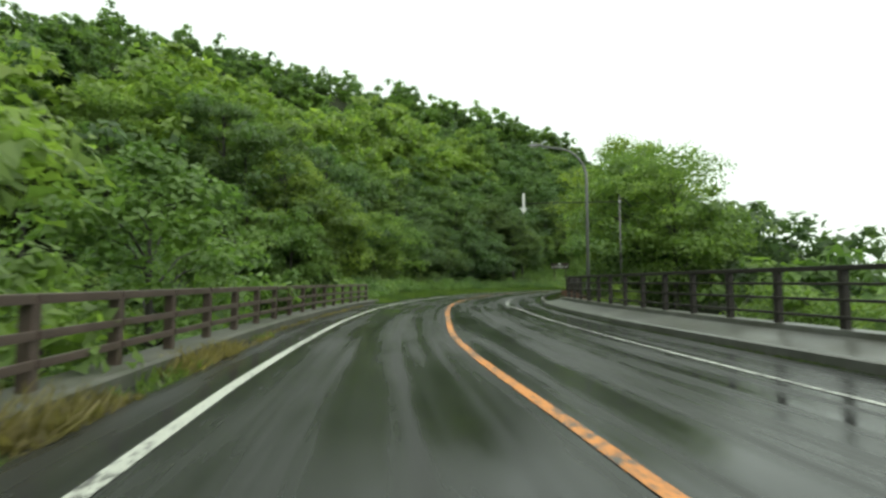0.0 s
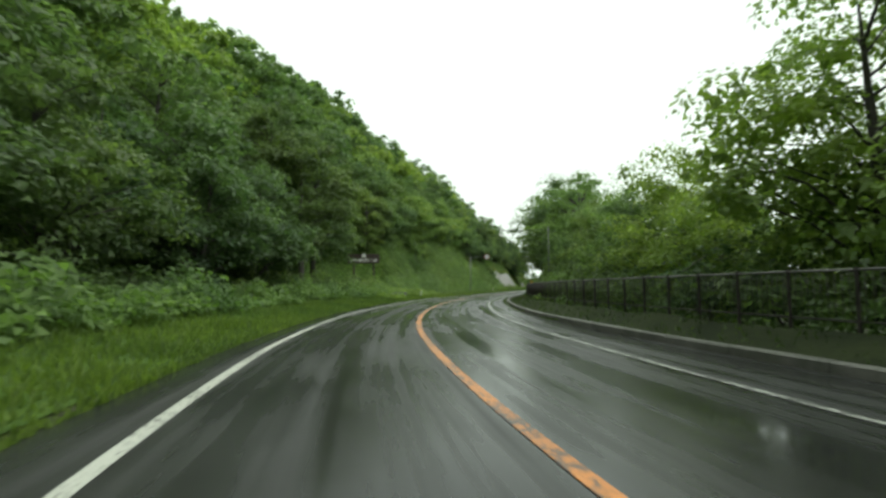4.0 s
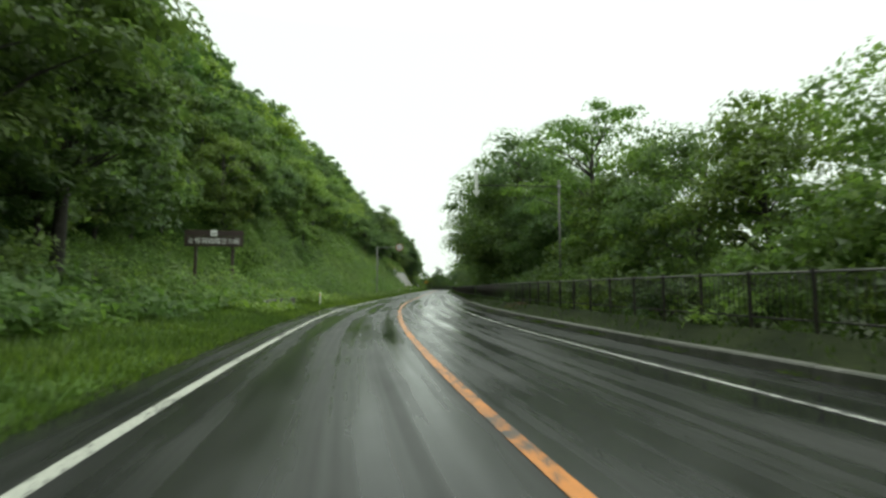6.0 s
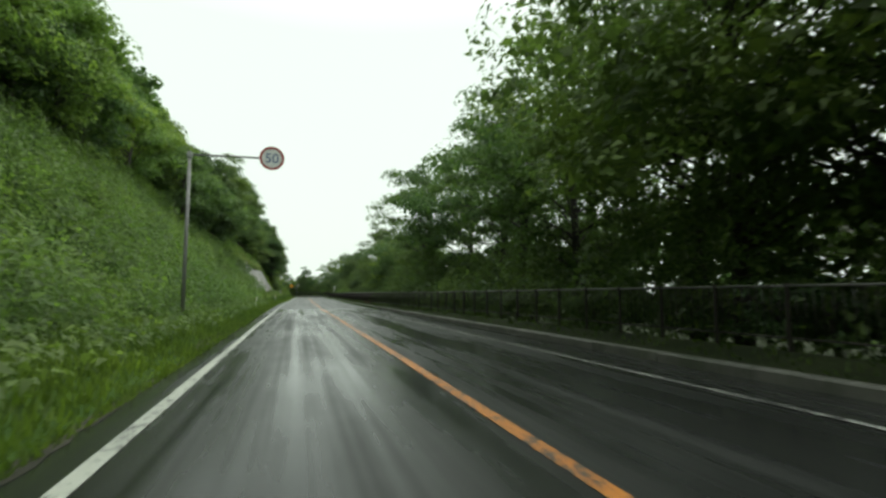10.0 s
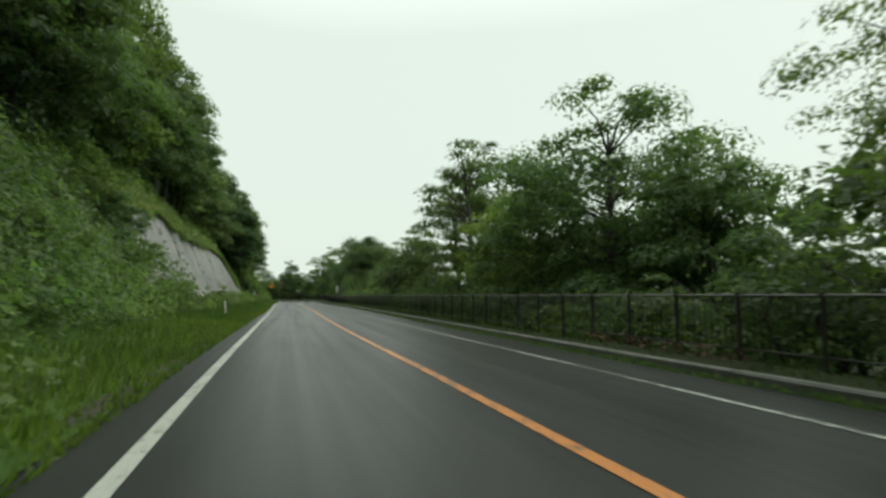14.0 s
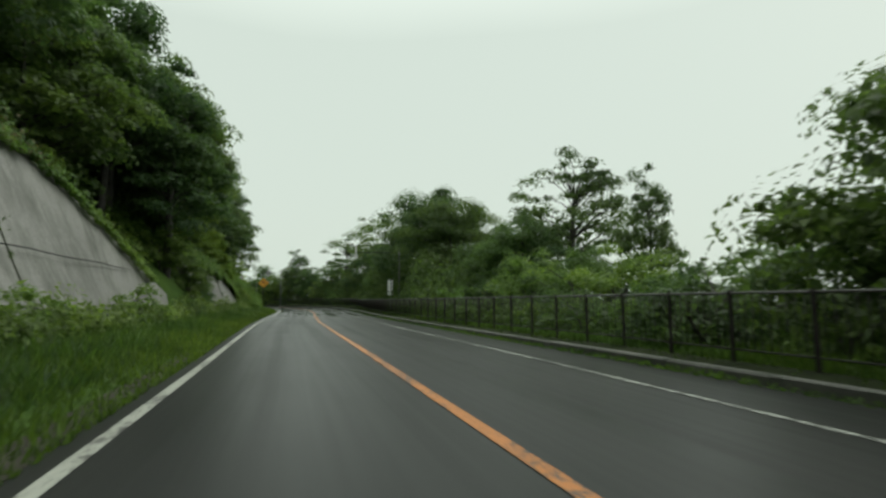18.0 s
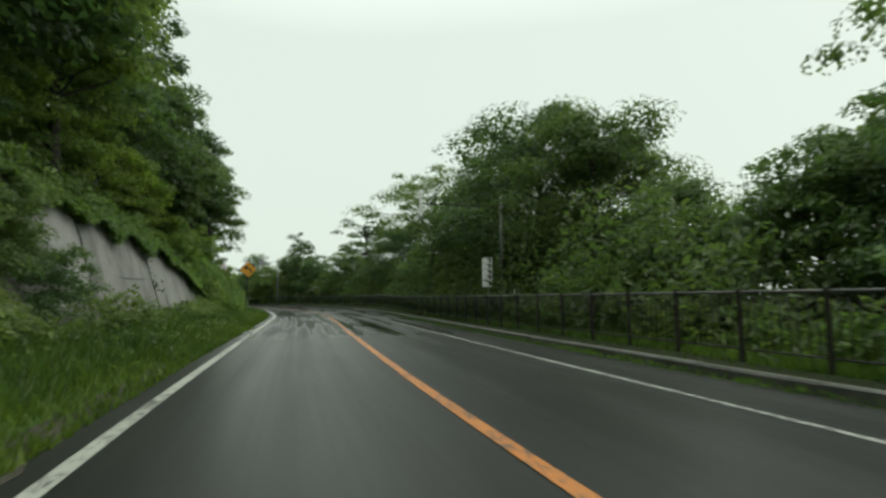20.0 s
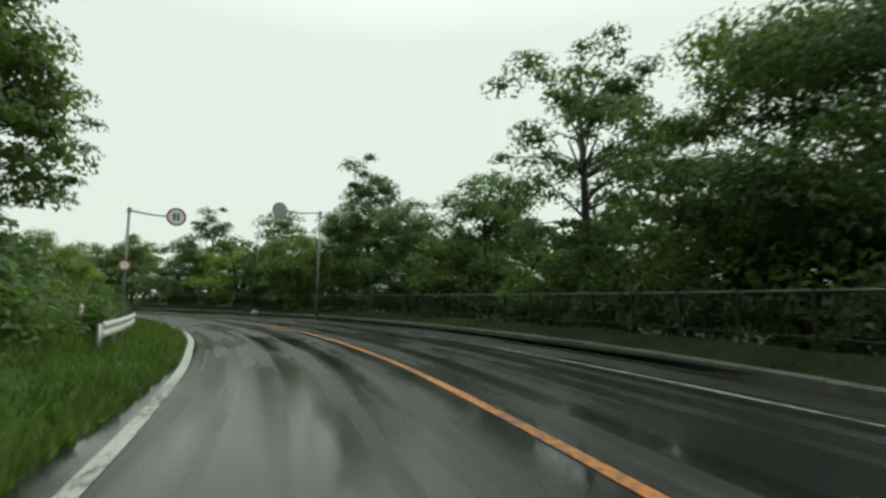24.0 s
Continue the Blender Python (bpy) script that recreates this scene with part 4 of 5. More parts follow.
# the mountain that closes the view beyond the bridge
def mountain_top(b):
    return np.interp(b, [-64, -52, -46, -39, -30, -20, -15.8, -10.7, -5, 1.5, 6.5, 10, 13.7, 19, 25], [20, 60, 71, 75, 74.5, 72, 68.5, 64.5, 64, 56, 53, 44, 36, 22, 0])


def mountain_foot(b):
    return np.interp(b, [-64, -20, 0, 8, 14, 25], [70, 76, 98, 122, 150, 170])


def far_mountain():
    rng = np.random.default_rng(81)
    B, Q = np.meshgrid(np.linspace(-64, 25, 80), np.linspace(0, 1.9, 28), indexing="ij")

    def height(bb, q):
        """q: 0 at the foot, 1 on the ridge, more behind it."""
        u = np.clip(np.where(q < 1, q, 1 - (q - 1) / 0.9), 0, 1)
        bumps = np.array([noise.noise((p * 0.15, w * 2.2, 2)) for p, w in zip(np.ravel(bb), np.ravel(q))]).reshape(np.shape(bb))
        return mountain_top(bb) * (0.35 * u + 0.65 * u * u * (3 - 2 * u)) * (1 + 0.06 * bumps) - 2.0

    def radius(bb, q):
        f = mountain_foot(bb)
        return f + (180 - f) * q
    Z, R = height(B, Q), radius(B, Q)
    a = np.radians(B)
    n, m = B.shape
    k = np.arange(n * m).reshape(n, m)
    f = np.stack([k[:-1, :-1], k[:-1, 1:], k[1:, 1:], k[1:, :-1]], -1).reshape(-1, 4)
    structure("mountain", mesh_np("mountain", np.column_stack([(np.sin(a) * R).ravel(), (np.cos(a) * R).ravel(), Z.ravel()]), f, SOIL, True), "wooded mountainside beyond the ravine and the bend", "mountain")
    tops = [crown_block(300 + q, 8.6 + 0.8 * q, 4.3, 0.2, 17, 300, 0.95) for q in range(4)]
    # the LEAF_LIGHT share gives the mountain its hazy paleness by colour
    for name, material, count, seed in (("trees covering the mountainside, haze put in as paler green", LEAF_LIGHT, 210, 1), ("green trees covering the mountainside", LEAF, 250, 2)):
        rng = np.random.default_rng(80 + seed)
        bb, qq = rng.uniform(-50, 20, count), 1.06 - 1.0 * rng.random(count) ** 1.35
        hh, rr = height(bb, qq), radius(bb, qq)
        Vs, Fs, cnt = [], [], 0
        for q in range(count):
            V, F = tops[q % 4]
            t = rng.random() * 6.28
            sc = 0.75 + 0.45 * rng.random()
            c, w = math.cos(t) * sc, math.sin(t) * sc
            x, y = math.sin(math.radians(bb[q])) * rr[q], math.cos(math.radians(bb[q])) * rr[q]
            Vs.append(np.column_stack([V[:, 0] * c - V[:, 1] * w + x, V[:, 0] * w + V[:, 1] * c + y, V[:, 2] * sc + hh[q] - 0.8]))
            Fs.append(F + cnt)
            cnt += len(V)
        structure("mountain_wood", mesh_np("mountain_wood", np.vstack(Vs), np.vstack(Fs), material), name, "wood", "stuff")


far_mountain()
# tall trees that stand out against the sky beyond the wall
for s, d, p, sc in ((105, -10.2, TALL[1], 1.1), (110.5, -11.6, TALL[1], 1.15), (98, -10.4, BANK[1], 1.0), (92, -10.2, BANK[1], 0.95), (263, -8.6, TALL[1], 1.05), (265.5, -9.2, TALL[0], 1.12), (261, -11.4, TALL[1], 1.0), (268, -9.6, TALL[1], 1.05), (272, -9.4, TALL[0], 0.95), (300.5, -9.6, TALL[1], 1.04), (306.5, -10.0, TALL[1], 0.93), (318, -9.7, TALL[1], 0.9), (313, -10.3, TALL[1], 0.85), (321, -9.4, AIRY[1], 0.8), (303.2, -8.4, TALL[1], 1.0), (190, -12.4, BANK[0], 1.05), (197, -13.0, BANK[1], 1.15), (207, -12.4, TALL[1], 1.05), (216, -12.6, TALL[0], 1.06), (226, -12.6, TALL[1], 1.1), (236, -12.6, TALL[1], 1.12), (246, -12.8, TALL[0], 1.12), (285, -9.6, TALL[1], 1.02)):
    place(p, s, d, sc, rnd.uniform(0, 360), 1.0, group=HILL)
for s, d, sc in ((268.5, -10.2, 0.6), (272.5, -10.0, 0.62), (276.5, -10.0, 0.66), (279.8, -10.0, 0.66), (282.8, -9.8, 0.6), (285.6, -9.1, 0.45), (322.0, -7.6, 0.42), (325.5, -7.0, 0.45), (328.5, -7.4, 0.5), (288, -9.6, 0.55), (293.5, -8.4, 0.5)):
    place(DOME[1], s, d, sc, rnd.uniform(0, 360), group=HILL)
for s, d, sc in ((264.6, -7.6, 0.4), (265.6, -8.4, 0.42), (262.4, -8.8, 0.5), (267.4, -8.2, 0.46), (270, -8.6, 0.5), (266, -9.8, 0.62), (210.2, -7.2, 0.26), (212.0, -7.2, 0.2), (215, -7.0, 0.16), (218.5, -6.8, 0.14), (208.6, -8.2, 0.3), (209.2, -9.2, 0.4), (208.6, -10.2, 0.5), (211.2, -8.0, 0.26)):
    place(DOME[0], s, d, sc, rnd.uniform(0, 360), group="bushes below the hillside")
for s, d, sc in ((143.6, -11.6, 0.95), (148.6, -11.8, 1.0), (146.4, -13.2, 0.9)):
    place(VINE, s, d, sc, 60 * s, group="vine-draped trunks on the slope")
# ravine trees seen over the bridge railing
for k in range(26):
    s, d = 20 + k * 1.62 + rnd.uniform(-1, 1), -(9.8 + 7.5 * (k % 3) + rnd.uniform(-1, 1.5))
    if s > 46:
        d = min(d, -13.5)
    place(RAVINE[k % 3], s, d, rnd.uniform(0.95, 1.15), rnd.uniform(0, 360), rnd.uniform(0.95, 1.1), group="trees in the ravine")
place(TALL[1], 253.0, 17.0, 0.52, 40, 1.6, group="trees beside the fence")
place(AIRY[1], 102.6, -36.0, 0.75, 10, 1.1, group=HILL)
for s, d in ((50, -29), (54, -32), (57, -30)):
    place(FIR, s, d, rnd.uniform(0.85, 1.05), rnd.uniform(0, 360), group="conifers on the hillside")

# lake side trees: s, d, kind, scale
LAKE = [
    (52.5, 10.6, DOME[1], 0.55), (57.0, 13.0, BROAD[2], 1.12), (60.5, 11.6, BROAD[2], 1.25), (64.5, 11.4, BROAD[2], 1.2), (68.5, 12.0, GREAT[2], 0.9), (75.5, 12.3, GREAT[2], 0.96), (82, 12.4, BROAD[2], 1.3),
    (84, 13.5, BROAD[2], 0.8), (88, 11.6, DOME[1], 0.9), (92.5, 11.4, BROAD[2], 0.88), (97, 11.6, BROAD[0], 0.85), (102, 11.8, BROAD[2], 0.86), (106.6, 11.8, BROAD[0], 0.92),
    (111.2, 11.8, BROAD[1], 0.94), (115.4, 12.2, BROAD[2], 1.02), (118.2, 12.4, BROAD[0], 0.98), (121.2, 11.4, AIRY[2], 1.12), (127.4, 12.6, BROAD[1], 0.64), (131.0, 12.4, BROAD[0], 1.12), (134.8, 12.4, GREAT[0], 0.8), (140.4, 11.4, GREAT[0], 1.24), (145.2, 10.8, GREAT[1], 1.05),
    (149, 9.8, GREAT[0], 1.06), (153, 12.2, AIRY[1], 1.15), (159, 11.0, GREAT[0], 0.98), (165.5, 11.0, AIRY[0], 1.3), (171, 12.0, AIRY[0], 1.25), (177.4, 12.2, GREAT[0], 0.95), (183.4, 10.0, AIRY[0], 1.25),
    (190.6, 12.6, DOME[0], 0.8), (194.0, 12.8, DOME[0], 0.9), (198.2, 12.6, BROAD[0], 0.86), (200.5, 11.4, DOME[0], 1.0), (210.6, 12.4, BROAD[1], 1.16), (213.6, 11.2, BROAD[2], 0.92), (217.0, 10.0, DOME[0], 0.6),
    (219.2, 11.2, AIRY[1], 1.16), (225.4, 12.2, AIRY[0], 1.12), (229.5, 12.4, DOME[1], 0.42), (234.8, 10.5, MOUND[0], 0.97), (238.8, 11.6, DOME[0], 0.84), (241.4, 12.6, DOME[0], 0.74), (244, 11.6, DOME[0], 0.62), (248, 11.4, DOME[1], 0.74), (261.5, 17.0, AIRY[1], 1.12),
    (251.5, 11.6, DOME[0], 0.85), (255.5, 11.6, DOME[1], 0.85), (260.2, 12.6, BROAD[0], 0.88), (264, 12.5, BROAD[0], 0.8), (268.6, 12.4, BROAD[1], 0.78), (274.4, 12.2, GREAT[1], 0.8), (280.0, 11.6, GREAT[1], 0.98), (286, 11.4, GREAT[1], 0.74), (290, 13.4, GREAT[1], 0.95),
    (293.8, 10.4, DOME[0], 0.75), (291, 10.0, DOME[0], 0.8), (296.4, 11.2, BROAD[1], 0.98),
    (300.4, 11.2, DOME[0], 1.05), (304, 13.2, DOME[0], 0.95), (306.2, 11.8, GREAT[1], 0.7), (308.4, 12.0, GREAT[1], 0.7), (308.5, 14.5, DOME[0], 1.2), (314, 10.2, AIRY[1], 1.05), (313.5, 11.6, DOME[0], 0.9), (316.4, 10.8, DOME[1], 0.6), (321, 11.4, BROAD[0], 1.0), (323, 10.5, DOME[0], 1.0), (326.6, 10.4, BROAD[0], 0.92), (330.2, 10.2, TALL[1], 0.95), (333.0, 10.6, BROAD[0], 0.9),
    (336, 9.8, DOME[0], 1.2), (340, 10.5, BROAD[1], 1.0), (344, 9.8, DOME[1], 1.2), (348, 10, TALL[1], 0.85), (352, 9.8, DOME[0], 1.2), (357, 10, BROAD[0], 0.9), (362, 9.8, DOME[0], 1.25), (367, 10, BROAD[1], 0.95), (372, 9.4, DOME[0], 1.3),
]
for s, d, p, sc in LAKE:
    place(p, s, d, sc, rnd.uniform(0, 360), rnd.uniform(0.97, 1.05), group="trees beside the fence")
place(HIGH, 189.1, 10.2, 0.53, 80, 1.15, group="trees beside the fence")
place(GREAT[0], 203.6, 12.2, 0.92, 250, 0.89, group="trees beside the fence")
place(GREAT[1], 277.6, 14.6, 0.84, 130, 1.0, group="trees beside the fence")
place(HIGH, 293.4, 9.4, 0.92, 30, 1.0, group="trees beside the fence")
# more trees down the bank and far woods by the shore, joined
bank, shore, gully = [], [], []
s = 56.0
while s < 372:
    if not (193 < s < 199 or 230 < s < 262):
        bank.append((s, rnd.uniform(16, 21), rnd.uniform(0.8, 1.05), rnd.uniform(0, 6.28)))
    s += rnd.uniform(4.2, 6)
for k in range(30):
    shore.append((k * 12.2 + rnd.uniform(-2, 2), rnd.uniform(34, 62), rnd.uniform(0.75, 1.1), rnd.uniform(0, 6.28)))
for k in range(26):
    gully.append((rnd.uniform(14, 54), rnd.uniform(15, 30), rnd.uniform(0.8, 0.98), rnd.uniform(0, 6.28)))
for s0, s1 in ((137, 193), (200, 228), (262, 345)):
    s = s0
    while s < s1:
        bank.append((s, rnd.uniform(12.6, 15.4), rnd.uniform(0.55, 0.8), rnd.uniform(0, 6.28)))
        s += rnd.uniform(1.8, 2.8)
wood("bank_wood", bank, BLOCKS, LEAF_DARK, "dark green trees down the bank")
wood("gully_wood", gully, BLOCKS, LEAF_LIGHT, "light green treetops in the gully beside the bridge")
wood("shore_wood", shore, BLOCKS, LEAF, "green treetops beyond the road bank")
# low growth behind the fence
for s, d, sc in ((49.6, 8.3, 0.62), (51.6, 8.5, 0.7), (53.2, 8.4, 0.6), (50.4, 9.4, 0.9), (54.4, 9.2, 0.8)):
    place(BUSH[1], s, d, sc, 70 * s, group="bushes behind the fence")
s = 56.0
while s < 350:
    # BUSH[2] is the darker copy: shade under the trees put into leaf colour
    place(BUSH[2] if 130 < s < 226 or s > 264 else rnd.choice(BUSH), s, float(fence_line(s)) + rnd.uniform(1.2, 2.6), rnd.uniform(0.6, 1.1), rnd.uniform(0, 360), group="bushes behind the fence")
    s += rnd.uniform(3.0, 5.0)
for k in range(11):
    place(RAVINE[(k % 2) * 2], 16 + k * 3.3 + rnd.uniform(-1, 1), rnd.uniform(12.5, 16), rnd.uniform(0.8, 0.95), rnd.uniform(0, 360), group="trees in the ravine")
for s, d, sc in ((96.8, 10.0, 0.42), (100.5, 10.2, 0.38), (270.8, 9.4, 0.64), (299, 10.6, 0.5), (316, 9.8, 0.55)):
    place(DOME[1], s, d, sc, rnd.uniform(0, 360), group="bushes behind the fence")
# low wood beyond the bend
bend = [(rnd.uniform(330, 374), -rnd.uniform(9, 30), rnd.uniform(0.45, 0.75), rnd.uniform(0, 6.28)) for k in range(34)]
wood("bend_wood", bend, BLOCKS, LEAF, "low green trees beyond the bend")
for s, d in ((124.4, -11.9), (125.6, -12.3), (126.8, -11.9), (128.0, -12.3), (129.2, -12.0), (125.0, -11.2)):
    place(rnd.choice(BUSH[:2]), s, d, rnd.uniform(0.6, 0.85), rnd.uniform(0, 360), group="bushes below the hillside")
# bushes along the foot of the hill and on the walls
for s0, s1, d0, d1, n in ((58, 108, 8.2, 10.6, 20), (130, 208, 7.6, 12.6, 48), (212, 262, 6.5, 7.1, 9), (296, 326, 5.8, 8.5, 18), (212, 256, 10.7, 11.8, 16), (264, 294, 9.4, 10.3, 18)):
    for k in range(n):
        place(rnd.choice(BUSH[:2]), rnd.uniform(s0, s1), -rnd.uniform(d0, d1), rnd.uniform(0.4, 0.8), rnd.uniform(0, 360), group="bushes below the hillside")

for p in PROTOS:
    for o in (*p.children_recursive, p):
        bpy.data.objects.remove(o)


def thicket():
    """Dense undergrowth between the fence and the trunks, canopy shade put into its colour."""
    rng = np.random.default_rng(77)
    n = 150000
    S = np.concatenate([rng.uniform(55, 372, n - 26000), rng.uniform(262, 312, 14000), rng.uniform(146, 192, 12000)])
    U = 5.5 * rng.random(n)
    D = fence_line(S) + 0.7 + U * 1.25
    X, Y = xy(S, D)
    tall = np.array([2.6 + 2.2 * noise.noise((x * 0.22, y * 0.22, 3)) + 0.8 * noise.noise((x * 0.9, y * 0.9, 5)) for x, y in zip(X, Y)])
    tall = tall * np.where((S > 272) & (S < 304), 1.95, np.where((S > 262) | ((S > 136) & (S < 192)), 1.6, 1.0))
    gap = ((S > 194) & (S < 199)) | ((S > 229) & (S < 236)) | ((S > 243) & (S < 262))
    tall = np.where(gap, np.minimum(tall, 1.5), tall) * np.clip((U + 0.5) / 1.6, 0.4, 1)
    Z = land(S, D) + np.clip(tall, 0.4, 5) * rng.random(n) ** 0.8
    nrm = rng.normal(size=(n, 3)) * 0.5 + np.array([0, 0, 0.7])
    nrm /= np.linalg.norm(nrm, axis=1)[:, None]
    V, F = leaf_cards(np.column_stack([X, Y, Z]), nrm, 0.21 * (0.6 + 0.8 * rng.random(n)), rng, 0.6)
    structure("thicket", mesh_np("thicket", V, F, LEAF_DARK), "dense undergrowth behind the fence, canopy shade in its leaf colour", "undergrowth", "stuff")


thicket()


def scatter(name, n, s0, s1, dfun, size, material, label, seed, up=0.7, lift=0.1, aspect=0.6, keep=None, lumps=0.0):
    """Broad weed and vine leaves over the land, in drifts."""
    rng = np.random.default_rng(seed)
    S = rng.uniform(s0, s1, n)
    lo, hi = dfun
    D = -(lo + (hi - lo) * rng.random(n))
    X, Y = xy(S, D)
    drift = np.array([noise.noise((x * 0.5, y * 0.5, seed)) for x, y in zip(X, Y)])
    fine = np.array([noise.noise((x * 1.6, y * 1.6, seed + 9)) for x, y in zip(X, Y)])
    h = lift * (0.4 + np.clip(drift + 0.4, 0, 1.4) * 2.0 + np.clip(fine, -0.3, 1) * 1.2)
    if lumps:
        big = np.array([noise.noise((x * 0.33, y * 0.33, seed * 0.3)) for x, y in zip(X, Y)])
        h = h + lumps * np.clip(big - 0.02, 0, 1) ** 0.7
    Z = land(S, D) + np.clip(h, 0.02, 3) * rng.random(n) ** 0.45
    pos = np.column_stack([X, Y, Z])
    # face up and a little towards the road
    hx, hy = xy(S, D + 1)
    out = np.column_stack([hx - X, hy - Y, np.zeros(n)])
    nrm = out * 0.45 + np.array([0, 0, up]) + rng.normal(size=(n, 3)) * 0.4
    nrm /= np.linalg.norm(nrm, axis=1)[:, None]
    ok = np.ones(n, bool) if keep is None else keep(S, D)
    V, F = leaf_cards(pos[ok], nrm[ok], size * (0.5 + rng.random(ok.sum())), rng, aspect)
    structure(name, mesh_np(name, V, F, material), label, "undergrowth", "stuff")


def clear_of_sign(S, D):
    e = -D
    return ~((S > 112) & (S < 131) & (e > 9.5) & (e < 15.5))


def off_walls(S, D):
    e = -D
    return ~(((S > 211) & (S < 258) & (e > 7.2) & (e < 10.45)) | ((S > 265) & (S < 291) & (e > 7.0) & (e < 9.2)))


def grassy_verge(S, D):
    return ~((S > 192) & (D > -6.1))


def clear_of_bend_rail(S, D):
    return ~((S > 302) & (S < 325) & (D > -5.5)) & ~((S < 302) & (D > -4.9))


def clear_of_rail(S, D):
    return ~((S > 117.6) & (S < 122.5) & (D > -5.8))


scatter("verge_weeds", 24000, 54, 116, (6.4, 9.0), 0.20, LEAF_LIGHT, "bright green broad-leaved weeds along the verge", 1, lift=0.5, keep=clear_of_rail)
scatter("verge_weeds", 6000, 49, 63, (5.3, 8.6), 0.17, LEAF_LIGHT, "tall bright weeds at the end of the bridge", 18, lift=0.65)
scatter("verge_weeds", 9000, 112, 130, (4.8, 8.5), 0.20, LEAF_LIGHT, "bright green broad-leaved weeds round the guardrail", 15, lift=0.4, keep=clear_of_rail)
scatter("verge_weeds", 20000, 126, 262, (4.3, 7.4), 0.15, LEAF, "low green weeds among the verge grass", 16, lift=0.3, keep=grassy_verge)
scatter("slope_vines", 84000, 118, 210, (6.0, 15.0), 0.165, LEAF_LIGHT, "green vines and weeds covering the slope", 2, lift=0.6, lumps=2.0, keep=clear_of_sign)
scatter("slope_vines", 60000, 118, 210, (6.4, 15.0), 0.17, LEAF, "darker green vines and shrubs on the slope", 17, lift=0.8, lumps=2.2, keep=clear_of_sign)
scatter("slope_vines", 52000, 58, 120, (8.8, 14.0), 0.18, LEAF, "green vines and shrubs at the foot of the wood", 3, lift=0.7, lumps=1.6, keep=clear_of_sign)
scatter("sign_weeds", 12000, 109, 133, (8.5, 17.5), 0.22, LEAF_LIGHT, "low weeds and vines round the park sign", 12, lift=0.28)
scatter("wall_foot_weeds", 13000, 208, 262, (6.0, 7.4), 0.15, LEAF, "weeds and shrubs at the foot of the concrete wall", 4, lift=0.5)
scatter("wall_foot_weeds", 9000, 262, 290, (5.9, 7.3), 0.14, LEAF, "weeds and broad leaves at the foot of the lower wall", 24, lift=0.42)
scatter("verge_weeds", 2600, 262, 302, (4.0, 6.0), 0.10, LEAF, "scattered weeds in the verge grass", 25, lift=0.2)
scatter("bank_weeds", 30000, 286.5, 312, (5.0, 9.6), 0.13, LEAF_LIGHT, "light green grass and weeds on the bank", 26, lift=0.55, keep=clear_of_bend_rail)
scatter("wall_head_vines", 46000, 209, 298, (9.0, 13.2), 0.22, LEAF_LIGHT, "vines and grass hanging over the wall head", 5, lift=0.65, keep=off_walls)
scatter("bank_weeds", 34000, 300, 345, (4.6, 12.0), 0.17, LEAF, "weeds and shrubs on the roadside bank", 6, lift=0.7, keep=clear_of_bend_rail)


def hanging_vines(n, s0, s1, seed, head, foot, lean, drop_at, material, label):
    """Leafy vines that hang in swags over a wall's head. foot: (d, z) of the wall; lean: its slope; drop_at: length along the road."""
    rng = np.random.default_rng(seed)
    S = rng.uniform(s0, s1, n)
    swag = np.array([noise.noise((v * 0.55, 3.1, seed)) + 0.5 * noise.noise((v * 1.9, 7.3, seed)) for v in S])
    drop = (0.28 + 0.9 * np.clip(swag + 0.2, 0, 1)) * np.interp(S, *drop_at)
    q = rng.random(n)
    top = head(S)
    hang = q < 0.55
    Z = np.where(hang, top - drop * rng.random(n) ** 0.8, top + (0.35 + 0.7 * np.clip(swag + 0.4, 0, 1)) * rng.random(n))
    face = foot[0] + (np.minimum(Z, top) - foot[1]) * lean
    D = -np.where(hang, face - 0.06 - 0.34 * rng.random(n), face - 0.25 + 1.3 * rng.random(n))
    X, Y = xy(S, D)
    hx, hy = xy(S, D + 1)
    nrm = np.column_stack([hx - X, hy - Y, np.zeros(n)]) * 0.8 + np.array([0, 0, 0.6]) + rng.normal(size=(n, 3)) * 0.4
    nrm /= np.linalg.norm(nrm, axis=1)[:, None]
    V, F = leaf_cards(np.column_stack([X, Y, Z]), nrm, 0.15 * (0.5 + rng.random(n)), rng, 0.6)
    structure("hanging_vines", mesh_np("hanging_vines", V, F, material), label, "undergrowth", "stuff")


hanging_vines(24000, 264.5, 287.5, 61, wall2_top, (7.2, 0.7), 0.372, ([276, 284], [1.0, 0.5]), LEAF_LIGHT, "light green vines hanging over the lower wall")
hanging_vines(22000, 209.5, 258, 62, wall1_top, (7.45, 0.8), 0.477, ([212, 222, 240, 252], [1.2, 1.0, 0.55, 0.7]), LEAF_LIGHT, "light green vines hanging over the tall wall")
hanging_vines(3600, 210, 250, 63, wall1_top, (7.45, 0.8), 0.477, ([212, 250], [0.8, 0.5]), DRYGRASS, "withered yellow growth along the head of the tall wall")


